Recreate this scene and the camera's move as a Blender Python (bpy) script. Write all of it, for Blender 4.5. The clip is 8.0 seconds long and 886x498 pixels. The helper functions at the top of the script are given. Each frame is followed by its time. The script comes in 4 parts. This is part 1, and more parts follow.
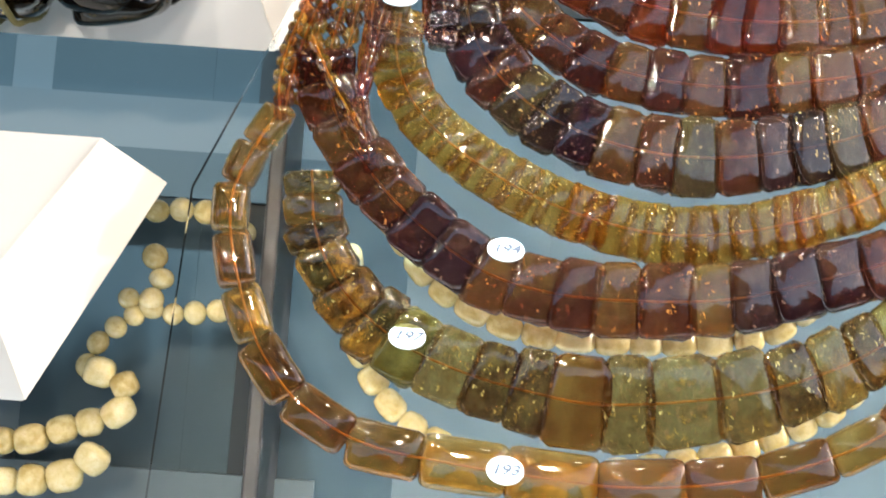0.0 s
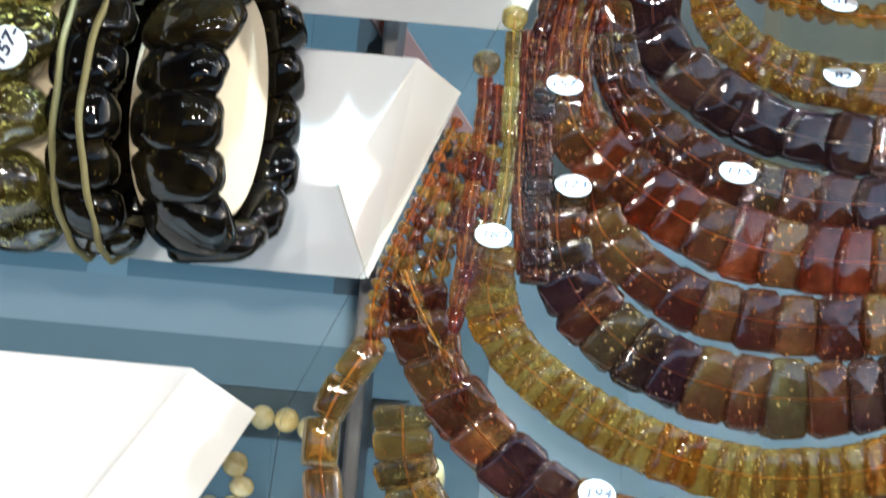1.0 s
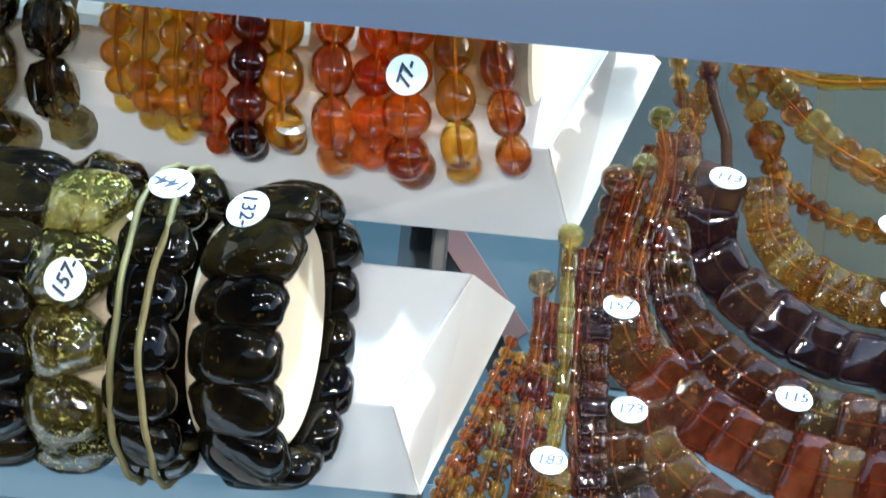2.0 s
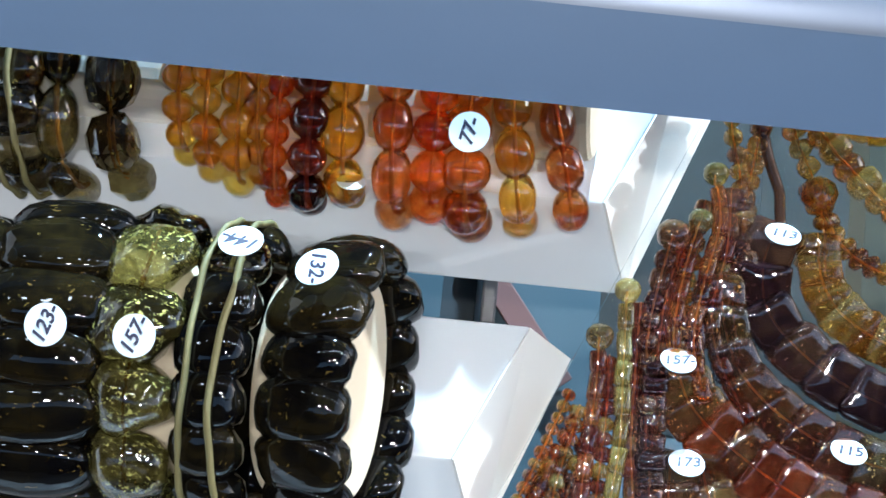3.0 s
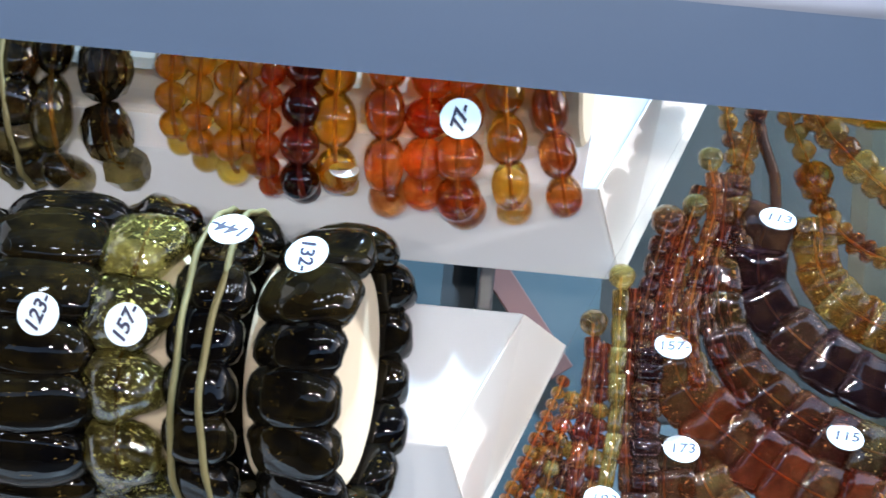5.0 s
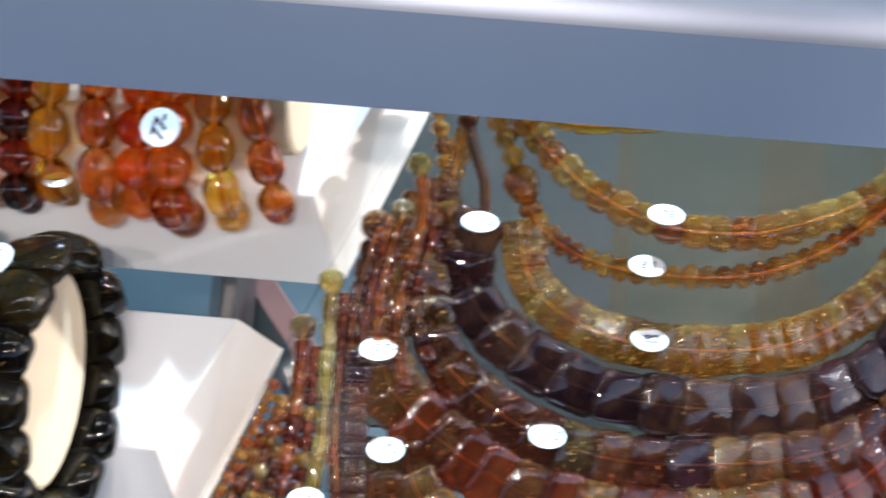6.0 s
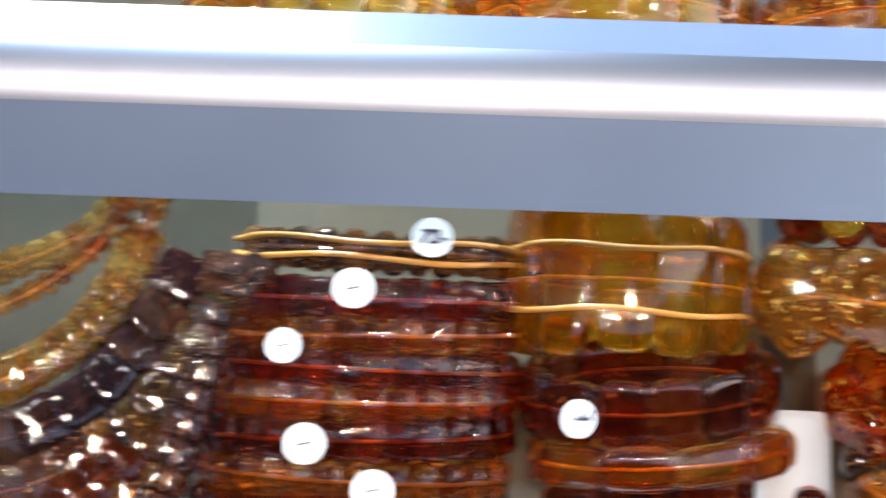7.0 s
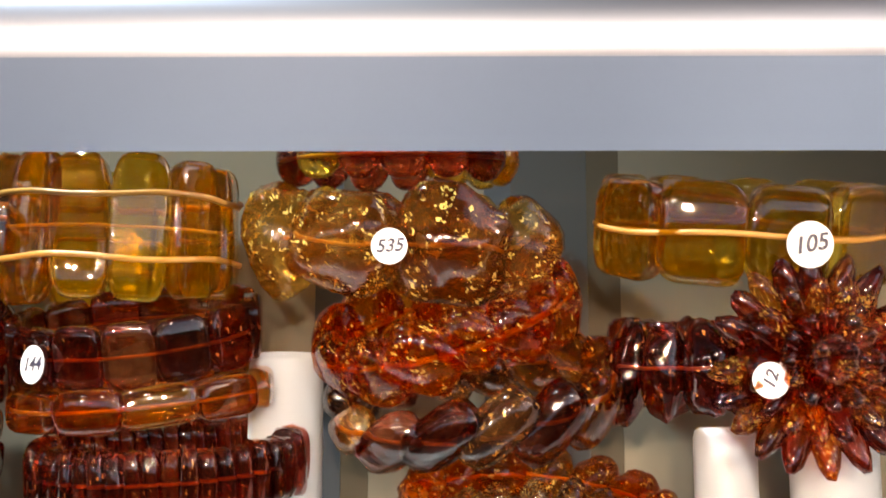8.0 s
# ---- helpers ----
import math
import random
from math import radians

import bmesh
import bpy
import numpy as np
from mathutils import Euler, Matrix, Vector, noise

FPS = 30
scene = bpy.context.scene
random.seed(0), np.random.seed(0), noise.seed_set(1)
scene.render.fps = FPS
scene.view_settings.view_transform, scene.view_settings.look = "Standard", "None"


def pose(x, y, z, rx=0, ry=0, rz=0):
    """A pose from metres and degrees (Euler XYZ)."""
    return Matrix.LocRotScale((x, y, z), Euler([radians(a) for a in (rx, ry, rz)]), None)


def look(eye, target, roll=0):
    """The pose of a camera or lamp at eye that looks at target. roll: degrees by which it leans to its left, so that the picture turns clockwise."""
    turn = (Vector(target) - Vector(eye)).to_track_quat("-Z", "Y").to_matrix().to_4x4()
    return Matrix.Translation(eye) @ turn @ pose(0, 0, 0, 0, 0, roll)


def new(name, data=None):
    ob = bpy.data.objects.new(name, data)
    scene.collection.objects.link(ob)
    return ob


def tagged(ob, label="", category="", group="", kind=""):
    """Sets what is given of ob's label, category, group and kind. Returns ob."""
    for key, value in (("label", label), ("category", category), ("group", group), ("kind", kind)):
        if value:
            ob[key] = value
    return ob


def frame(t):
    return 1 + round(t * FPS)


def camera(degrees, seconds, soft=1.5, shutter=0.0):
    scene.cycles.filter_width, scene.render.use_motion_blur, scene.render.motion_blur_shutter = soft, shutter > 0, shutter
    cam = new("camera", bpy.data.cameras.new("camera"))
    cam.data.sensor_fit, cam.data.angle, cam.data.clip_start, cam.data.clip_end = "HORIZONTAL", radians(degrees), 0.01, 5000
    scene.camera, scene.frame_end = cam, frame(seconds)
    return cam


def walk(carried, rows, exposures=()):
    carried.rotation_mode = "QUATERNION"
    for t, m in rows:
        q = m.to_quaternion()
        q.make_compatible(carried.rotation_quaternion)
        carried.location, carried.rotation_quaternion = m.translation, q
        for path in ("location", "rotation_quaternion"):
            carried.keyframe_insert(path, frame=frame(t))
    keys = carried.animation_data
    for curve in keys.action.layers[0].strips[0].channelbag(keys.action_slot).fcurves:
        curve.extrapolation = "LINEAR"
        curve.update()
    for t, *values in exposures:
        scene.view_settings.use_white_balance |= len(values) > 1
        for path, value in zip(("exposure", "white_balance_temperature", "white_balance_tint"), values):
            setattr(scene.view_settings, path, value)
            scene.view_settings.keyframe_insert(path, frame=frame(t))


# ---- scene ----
cam = camera(36, 8.0, soft=1.5, shutter=0.3)
walk(cam, [
    (0.0, pose(0.0456, -0.3937, 1.1723, 65.30, -3.55, 2.22)),
    (0.5, pose(0.0292, -0.3854, 1.1962, 65.20, -4.33, 2.50)),
    (1.0, pose(0.0153, -0.3669, 1.2317, 65.08, -4.33, 2.65)),
    (1.5, pose(0.0000, -0.3533, 1.2599, 65.60, -4.89, 2.22)),
    (2.0, pose(-0.0066, -0.3436, 1.2792, 66.15, -4.97, 2.72)),
    (2.2, pose(-0.0099, -0.3419, 1.2831, 66.61, -5.04, 2.71)),
    (3.3, pose(-0.0412, -0.3452, 1.2887, 67.04, -5.72, 1.35)),
    (3.5, pose(-0.0473, -0.3461, 1.2856, 67.19, -5.76, 1.13)),
    (4.0, pose(-0.0519, -0.3420, 1.2890, 66.29, -5.47, 1.77)),
    (4.2, pose(-0.0513, -0.3419, 1.2892, 66.33, -5.43, 1.78)),
    (5.3, pose(-0.0024, -0.3457, 1.2866, 66.61, -4.53, 3.00)),
    (5.5, pose(0.0116, -0.3476, 1.2843, 67.10, -4.45, 2.99)),
    (5.9, pose(0.0519, -0.3486, 1.2898, 67.44, -3.81, 3.22)),
    (6.0, pose(0.0659, -0.3490, 1.2894, 67.92, -3.86, 2.87)),
    (6.3, pose(0.1085, -0.3476, 1.2937, 68.31, -3.34, 1.74)),
    (6.5, pose(0.1531, -0.3479, 1.2942, 68.99, -2.75, 1.68)),
    (7.0, pose(0.2948, -0.3539, 1.3015, 70.14, -1.67, 1.06)),
    (7.3, pose(0.3750, -0.3596, 1.3045, 70.48, -0.90, 0.96)),
    (7.5, pose(0.4147, -0.3583, 1.2998, 70.86, -0.41, 0.83)),
    (7.8, pose(0.4509, -0.3585, 1.2956, 70.29, 0.02, 0.60)),
    (8.0, pose(0.4592, -0.3602, 1.2906, 69.86, 0.23, 0.44)),
], exposures=[(0.0, 1.25, 7300, 13), (1.0, 1.12, 6500, 9), (2.0, 1.1, 6000, 7), (3.3, 1.02, 5700, 9), (4.2, 1.02, 5700, 10), (5.4, 1.0, 6300, 17), (6.5, 0.97, 6700, 19), (7.0, 0.95, 7100, 22), (8.0, 0.98, 8600, 23)])

# ---- light ----
world = bpy.data.worlds.new("sky")
scene.world = world
world.use_nodes = True
wn = world.node_tree.nodes
sky = wn.new("ShaderNodeTexSky")
sky.sky_type, sky.sun_disc = "NISHITA", False
sky.sun_elevation, sky.sun_rotation = radians(22), radians(96)
world.node_tree.links.new(sky.outputs[0], wn["Background"].inputs[0])
wn["Background"].inputs[1].default_value = 0.15

# the display leans back by 30 degrees; u runs along the rail, v up the display, w out of it
PANEL = pose(0, 0, 1.1, 60)
MM = 0.001


def at(u, v, w, rx=0, ry=0, rz=0):
    return PANEL @ pose(u * MM, v * MM, w * MM, rx, ry, rz)


def spot(u, v, w):
    return PANEL @ Vector((u * MM, v * MM, w * MM))


def sun_lamp():
    d = bpy.data.lights.new("sun", "SUN")
    d.energy, d.angle, d.color = 1.5, radians(0.6), (0.95, 0.93, 0.9)
    ob = new("sun", d)
    ob.matrix_world = look(spot(1000, 300, 300), spot(0, 0, 0))


def added_top_spot(u, v, w, energy):
    """A cool spot, unseen and added over the display to light the steps sharply."""
    d = bpy.data.lights.new("added_top_spot", "SPOT")
    d.energy, d.shadow_soft_size, d.color = energy, 0.012, (0.6, 0.85, 1.0)
    d.spot_size, d.spot_blend = radians(70), 0.4
    new("added_top_spot", d).matrix_world = look(spot(u, v, w), spot(40, -40, 0))


def stack_fill(u, v, w, energy):
    """A warm narrow spot, unseen, added to brighten the stacked bracelets."""
    d = bpy.data.lights.new("stack_fill", "SPOT")
    d.energy, d.shadow_soft_size, d.color = energy, 0.014, (1.0, 0.9, 0.76)
    d.spot_size, d.spot_blend = radians(28), 0.7
    new("stack_fill", d).matrix_world = look(spot(u, v, w), spot(u + 30, 20, -10))


def point_fill(u, v, w, energy, colour, size):
    d = bpy.data.lights.new("added_fill", "POINT")
    d.energy, d.shadow_soft_size, d.color = energy, size, colour
    new("added_fill", d).location = spot(u, v, w)


sun_lamp()
added_top_spot(20, 900, 200, 72)
# unseen cool row, added for rail highlight and bead glints; warm points as fill
for k in range(11):
    point_fill(-1200 + 300 * k, 470, 1080, 0.8, (0.85, 0.95, 1.0), 0.03)
for bu, bv, bw, power in ((-380, 20, 880, 3.2), (-90, 40, 900, 3.2), (-30, 30, 900, 3.2), (110, -60, 900, 2.6)):
    point_fill(bu, bv, bw, power, (1.0, 0.92, 0.8), 0.014)
for bu, bv, power in ((285, 30, 7.5), (400, 90, 7.5), (500, 60, 12), (640, 80, 14)):
    stack_fill(bu, bv, 880, power)


# ---- materials ----
def base_mat(name):
    m = bpy.data.materials.new(name)
    m.use_nodes = True
    nt = m.node_tree
    return m, nt, nt.nodes, nt.nodes["Principled BSDF"]


def mix_rgb(nt, fac, a, b):
    n = nt.nodes.new("ShaderNodeMix")
    n.data_type = "RGBA"
    for sock, val in ((n.inputs[0], fac), (n.inputs[6], a), (n.inputs[7], b)):
        if isinstance(val, (tuple, float, int)):
            sock.default_value = (*val, 1) if isinstance(val, tuple) else val
        else:
            nt.links.new(val, sock)
    return n.outputs[2]


def amber(name, pale, mid, dark, clear=0.8, rough=0.02, sparkle=0.0, scale=1.6, cloud=0.5, veil=0.12, glow=0.9, flake=(1.0, 0.6, 0.13), flakes=9.0, coat=1.0, deep=0.0, gloss=0.5):
    """Polished amber: clear to clouded resin with inclusions, each bead a little different."""
    pale, mid, dark = ([c ** glow for c in col] for col in (pale, mid, dark))
    dark = tuple(dark)
    m, nt, nodes, b = base_mat(name)
    tc, info = nodes.new("ShaderNodeTexCoord"), nodes.new("ShaderNodeObjectInfo")
    shift = nodes.new("ShaderNodeVectorMath")
    shift.operation = "MULTIPLY_ADD"
    comb = nodes.new("ShaderNodeCombineXYZ")
    for i in range(3):
        nt.links.new(info.outputs["Random"], comb.inputs[i])
    nt.links.new(comb.outputs[0], shift.inputs[0])
    shift.inputs[1].default_value = (37, 53, 71)
    nt.links.new(tc.outputs["Object"], shift.inputs[2])
    n1, n2 = nodes.new("ShaderNodeTexNoise"), nodes.new("ShaderNodeTexNoise")
    for n, s, det in ((n1, scale, 4), (n2, scale * 5, 6)):
        n.inputs["Scale"].default_value, n.inputs["Detail"].default_value = s, det
        nt.links.new(shift.outputs[0], n.inputs["Vector"])
    ramp = nodes.new("ShaderNodeValToRGB")
    ramp.color_ramp.elements[0].position, ramp.color_ramp.elements[0].color = 0.28, (*dark, 1)
    ramp.color_ramp.elements[1].position, ramp.color_ramp.elements[1].color = 0.78, (*pale, 1)
    ramp.color_ramp.elements.new(0.5).color = (*mid, 1)
    add = nodes.new("ShaderNodeMath")
    add.operation = "MULTIPLY_ADD"
    add.inputs[1].default_value = 0.34
    nt.links.new(info.outputs["Random"], add.inputs[0])
    sub = nodes.new("ShaderNodeMath")
    sub.operation = "ADD"
    sub.inputs[1].default_value = -0.17
    nt.links.new(n1.outputs["Fac"], sub.inputs[0])
    nt.links.new(sub.outputs[0], add.inputs[2])
    nt.links.new(add.outputs[0], ramp.inputs[0])
    flaw = nodes.new("ShaderNodeValToRGB")
    flaw.color_ramp.elements[0].position, flaw.color_ramp.elements[1].position = 0.52, 0.72
    nt.links.new(n2.outputs["Fac"], flaw.inputs[0])
    soft = nodes.new("ShaderNodeMath")
    soft.operation = "MULTIPLY"
    soft.inputs[1].default_value = cloud
    nt.links.new(flaw.outputs[0], soft.inputs[0])
    body = mix_rgb(nt, soft.outputs[0], ramp.outputs[0], dark)
    if deep > 0:
        # two-coloured plates: clear at the root, deeper coloured at the tip
        xyz, fade, wob = nodes.new("ShaderNodeSeparateXYZ"), nodes.new("ShaderNodeMapRange"), nodes.new("ShaderNodeMath")
        wob.operation = "MULTIPLY_ADD"
        wob.inputs[1].default_value = 0.9
        nt.links.new(tc.outputs["Object"], xyz.inputs[0])
        nt.links.new(n1.outputs["Fac"], wob.inputs[0])
        nt.links.new(xyz.outputs["Y"], wob.inputs[2])
        fade.inputs["From Min"].default_value, fade.inputs["From Max"].default_value = 0.9, -0.1
        fade.inputs["To Min"].default_value, fade.inputs["To Max"].default_value = 0.0, deep
        nt.links.new(wob.outputs[0], fade.inputs["Value"])
        body = mix_rgb(nt, fade.outputs[0], body, dark)
    if sparkle > 0:
        # sun spangles and glints, both painted in as small flat flecks of colour
        fl = nodes.new("ShaderNodeTexVoronoi")
        fl.inputs["Scale"].default_value = flakes
        bend = nodes.new("ShaderNodeVectorMath")
        bend.operation = "MULTIPLY_ADD"
        bend.inputs[1].default_value = (0.55, 0.55, 0.55)
        nt.links.new(n2.outputs["Color"], bend.inputs[0])
        nt.links.new(shift.outputs[0], bend.inputs[2])
        nt.links.new(bend.outputs[0], fl.inputs["Vector"])
        sep = nodes.new("ShaderNodeSeparateColor")
        nt.links.new(fl.outputs["Color"], sep.inputs[0])
        some, near, mask = nodes.new("ShaderNodeMath"), nodes.new("ShaderNodeMath"), nodes.new("ShaderNodeMath")
        some.operation, near.operation, mask.operation = "GREATER_THAN", "LESS_THAN", "MULTIPLY"
        some.inputs[1].default_value, near.inputs[1].default_value = 1 - 0.3 * sparkle, 0.42
        nt.links.new(sep.outputs[0], some.inputs[0])
        nt.links.new(fl.outputs["Distance"], near.inputs[0])
        nt.links.new(some.outputs[0], mask.inputs[0])
        nt.links.new(near.outputs[0], mask.inputs[1])
        body = mix_rgb(nt, mask.outputs[0], body, flake)
        clearer = nodes.new("ShaderNodeMath")
        clearer.operation = "MULTIPLY_ADD"
        clearer.inputs[1].default_value, clearer.inputs[2].default_value = -0.9, 1.0
        nt.links.new(mask.outputs[0], clearer.inputs[0])
    nt.links.new(body, b.inputs["Base Color"])
    tr = nodes.new("ShaderNodeMath")
    tr.operation = "MULTIPLY_ADD"
    tr.inputs[1].default_value, tr.inputs[2].default_value = -0.6 * cloud * clear, clear
    nt.links.new(flaw.outputs[0], tr.inputs[0])
    if sparkle > 0:
        both = nodes.new("ShaderNodeMath")
        both.operation = "MULTIPLY"
        nt.links.new(tr.outputs[0], both.inputs[0])
        nt.links.new(clearer.outputs[0], both.inputs[1])
        tr = both
    nt.links.new(tr.outputs[0], b.inputs["Transmission Weight"])
    b.inputs["Roughness"].default_value, b.inputs["IOR"].default_value = rough, 1.5
    b.inputs["Specular IOR Level"].default_value = gloss
    b.inputs["Coat Weight"].default_value, b.inputs["Coat Roughness"].default_value, b.inputs["Coat IOR"].default_value = coat, 0.05, 1.6
    bump = nodes.new("ShaderNodeBump")
    bump.inputs["Strength"].default_value, bump.inputs["Distance"].default_value = (1.0, 0.0006 * sparkle) if sparkle > 0 else (0.15, 0.0006)
    if sparkle > 0:
        vo = nodes.new("ShaderNodeTexVoronoi")
        vo.inputs["Scale"].default_value = 3.2
        nt.links.new(shift.outputs[0], vo.inputs["Vector"])
        nt.links.new(vo.outputs["Distance"], bump.inputs["Height"])
    else:
        nt.links.new(n1.outputs["Fac"], bump.inputs["Height"])
    nt.links.new(bump.outputs[0], b.inputs["Normal"])
    if veil > 0:
        see, mixer = nodes.new("ShaderNodeBsdfTransparent"), nodes.new("ShaderNodeMixShader")
        nt.links.new(ramp.outputs[0], see.inputs[0])
        mixer.inputs[0].default_value = veil
        nt.links.new(b.outputs[0], mixer.inputs[1])
        nt.links.new(see.outputs[0], mixer.inputs[2])
        nt.links.new(mixer.outputs[0], nodes["Material Output"].inputs[0])
    return m


def painted(name, col, rough=0.5, var=0.06, scale=18.0, metal=0.0, bump=0.05):
    m, nt, nodes, b = base_mat(name)
    tc = nodes.new("ShaderNodeTexCoord")
    n1, n2 = nodes.new("ShaderNodeTexNoise"), nodes.new("ShaderNodeTexNoise")
    for n, s in ((n1, scale), (n2, scale * 14)):
        n.inputs["Scale"].default_value, n.inputs["Detail"].default_value = s, 6
        nt.links.new(tc.outputs["Object"], n.inputs["Vector"])
    lo = tuple(max(0.0, c * (1 - 2 * var)) for c in col)
    hi = tuple(min(1.0, c * (1 + var)) for c in col)
    nt.links.new(mix_rgb(nt, n1.outputs["Fac"], lo, hi), b.inputs["Base Color"])
    b.inputs["Roughness"].default_value, b.inputs["Metallic"].default_value = rough, metal
    bp = nodes.new("ShaderNodeBump")
    bp.inputs["Strength"].default_value, bp.inputs["Distance"].default_value = bump, 0.0005
    nt.links.new(n2.outputs["Fac"], bp.inputs["Height"])
    nt.links.new(bp.outputs[0], b.inputs["Normal"])
    return m


def brushed(name, col, rough):
    m, nt, nodes, b = base_mat(name)
    tc, mp, n = nodes.new("ShaderNodeTexCoord"), nodes.new("ShaderNodeMapping"), nodes.new("ShaderNodeTexNoise")
    mp.inputs["Scale"].default_value = (3, 900, 900)
    n.inputs["Scale"].default_value = 1.0
    nt.links.new(tc.outputs["Object"], mp.inputs[0])
    nt.links.new(mp.outputs[0], n.inputs["Vector"])
    b.inputs["Base Color"].default_value = (*col, 1)
    b.inputs["Metallic"].default_value, b.inputs["Roughness"].default_value = 1.0, rough
    bp = nodes.new("ShaderNodeBump")
    bp.inputs["Strength"].default_value, bp.inputs["Distance"].default_value = 0.04, 0.0002
    nt.links.new(n.outputs["Fac"], bp.inputs["Height"])
    nt.links.new(bp.outputs[0], b.inputs["Normal"])
    return m


def pane(name, tint):
    m, nt, nodes, b = base_mat(name)
    b.inputs["Base Color"].default_value = (*tint, 1)
    b.inputs["Transmission Weight"].default_value = 1.0
    b.inputs["Roughness"].default_value, b.inputs["IOR"].default_value = 0.0, 1.15
    return m


HONEY = amber("honey_amber", (1.0, 0.74, 0.14), (1.0, 0.56, 0.05), (0.9, 0.32, 0.01), glow=0.8, veil=0.14, cloud=0.15, clear=1.0)
LEMON = amber("lemon_amber", (0.96, 0.78, 0.15), (0.95, 0.6, 0.045), (0.9, 0.36, 0.012), clear=1.0, glow=0.85, cloud=0.1, veil=0.2)
GOLD = amber("gold_amber", (0.95, 0.66, 0.16), (0.75, 0.32, 0.04), (0.3, 0.07, 0.008), clear=0.95, glow=0.85, flake=(1.0, 0.72, 0.2), cloud=0.3, flakes=9.0, veil=0.3, sparkle=0.4)
GLOW = amber("glowing_amber", (1.0, 0.5, 0.06), (1.0, 0.27, 0.02), (0.8, 0.1, 0.006), glow=0.8, veil=0.12, cloud=0.15, clear=1.0)
COGNAC = amber("cognac_amber", (1.0, 0.5, 0.09), (0.85, 0.26, 0.03), (0.42, 0.06, 0.01), glow=0.8, cloud=0.2, clear=1.0, sparkle=0.14, flakes=8.0, flake=(1.0, 0.5, 0.1), veil=0.2)
CHERRY = amber("cherry_amber", (0.88, 0.17, 0.05), (0.55, 0.06, 0.025), (0.2, 0.018, 0.012), cloud=0.2, clear=1.0, flakes=8.0, flake=(1.0, 0.3, 0.08), veil=0.28, sparkle=0.05)
WINE = amber("wine_amber", (0.5, 0.08, 0.035), (0.24, 0.024, 0.014), (0.07, 0.007, 0.006), clear=1.0, cloud=0.2, veil=0.14)
MAROON = amber("maroon_amber", (0.72, 0.24, 0.09), (0.48, 0.11, 0.05), (0.2, 0.03, 0.02), cloud=0.2, clear=1.0, veil=0.22)
ORANGE = amber("orange_amber", (1.0, 0.52, 0.09), (1.0, 0.29, 0.02), (0.7, 0.09, 0.005), glow=0.85, flakes=8.0, cloud=0.3, clear=1.0, veil=0.42, sparkle=0.36)
ORANGETUBE = amber("orange_tube_amber", (0.9, 0.36, 0.09), (0.7, 0.2, 0.04), (0.4, 0.07, 0.015), clear=0.92, glow=0.9, sparkle=0.14, flakes=8.0, flake=(1.0, 0.45, 0.1), veil=0.32)
BRICK = amber("brick_red_amber", (0.75, 0.2, 0.07), (0.5, 0.09, 0.03), (0.24, 0.03, 0.014), clear=0.92, glow=0.9, veil=0.32)
OLIVE = amber("olive_amber", (0.9, 0.7, 0.3), (0.62, 0.39, 0.12), (0.2, 0.08, 0.03), glow=0.9, deep=0.45, cloud=1.0, veil=0.3, scale=1.8, clear=1.0, sparkle=0.14, flakes=8.0, flake=(0.8, 0.66, 0.25))
PALEOLIVE = amber("pale_olive_amber", (0.74, 0.66, 0.26), (0.56, 0.46, 0.13), (0.3, 0.2, 0.04), clear=0.9, glow=0.9, veil=0.28, cloud=0.6)
OLIVETUBE = amber("olive_tube_amber", (0.7, 0.56, 0.16), (0.54, 0.38, 0.08), (0.32, 0.18, 0.03), clear=0.8, veil=0.2, cloud=0.5)
BROWN = amber("brown_amber", (0.6, 0.34, 0.11), (0.4, 0.13, 0.055), (0.15, 0.03, 0.026), clear=0.92, glow=0.88, cloud=0.75, scale=1.3, deep=0.8, flakes=8.0, flake=(0.8, 0.36, 0.12), sparkle=0.1, veil=0.34)
MAUVE = amber("mauve_brown_amber", (0.42, 0.22, 0.11), (0.22, 0.085, 0.062), (0.075, 0.022, 0.034), clear=0.9, glow=0.9, veil=0.24, cloud=0.8, scale=1.4, deep=0.7, flakes=8.0, flake=(0.5, 0.3, 0.2), sparkle=0.08)
RUSSET = amber("russet_amber", (0.72, 0.46, 0.14), (0.54, 0.23, 0.075), (0.27, 0.07, 0.036), clear=0.92, glow=0.88, cloud=0.7, scale=1.3, deep=0.75, flakes=8.0, flake=(0.9, 0.4, 0.1), sparkle=0.1, veil=0.34)
TOFFEE = amber("toffee_amber", (0.88, 0.6, 0.2), (0.72, 0.38, 0.09), (0.42, 0.14, 0.03), clear=0.97, glow=0.88, scale=0.9, veil=0.2, cloud=0.2)
AMBERTUBE = amber("copper_amber", (0.85, 0.46, 0.16), (0.62, 0.25, 0.07), (0.36, 0.09, 0.03), clear=0.97, glow=0.88, scale=0.9, veil=0.2, cloud=0.2)
STRAW = amber("straw_amber", (0.84, 0.64, 0.2), (0.68, 0.43, 0.09), (0.46, 0.2, 0.03), clear=0.9, glow=0.85, veil=0.32, cloud=0.5, deep=0.4, sparkle=0.14, flakes=8.0, flake=(0.95, 0.7, 0.2))
HONEYCHIP = amber("honey_chip_amber", (0.95, 0.6, 0.14), (0.8, 0.38, 0.05), (0.5, 0.16, 0.015), clear=0.93, glow=0.85, veil=0.3, cloud=0.5, sparkle=0.14, flakes=8.0, flake=(1.0, 0.66, 0.14))
UMBER = amber("umber_amber", (0.5, 0.22, 0.06), (0.18, 0.06, 0.02), (0.03, 0.011, 0.009), clear=0.88, veil=0.2, flake=(0.9, 0.42, 0.08), sparkle=0.2)
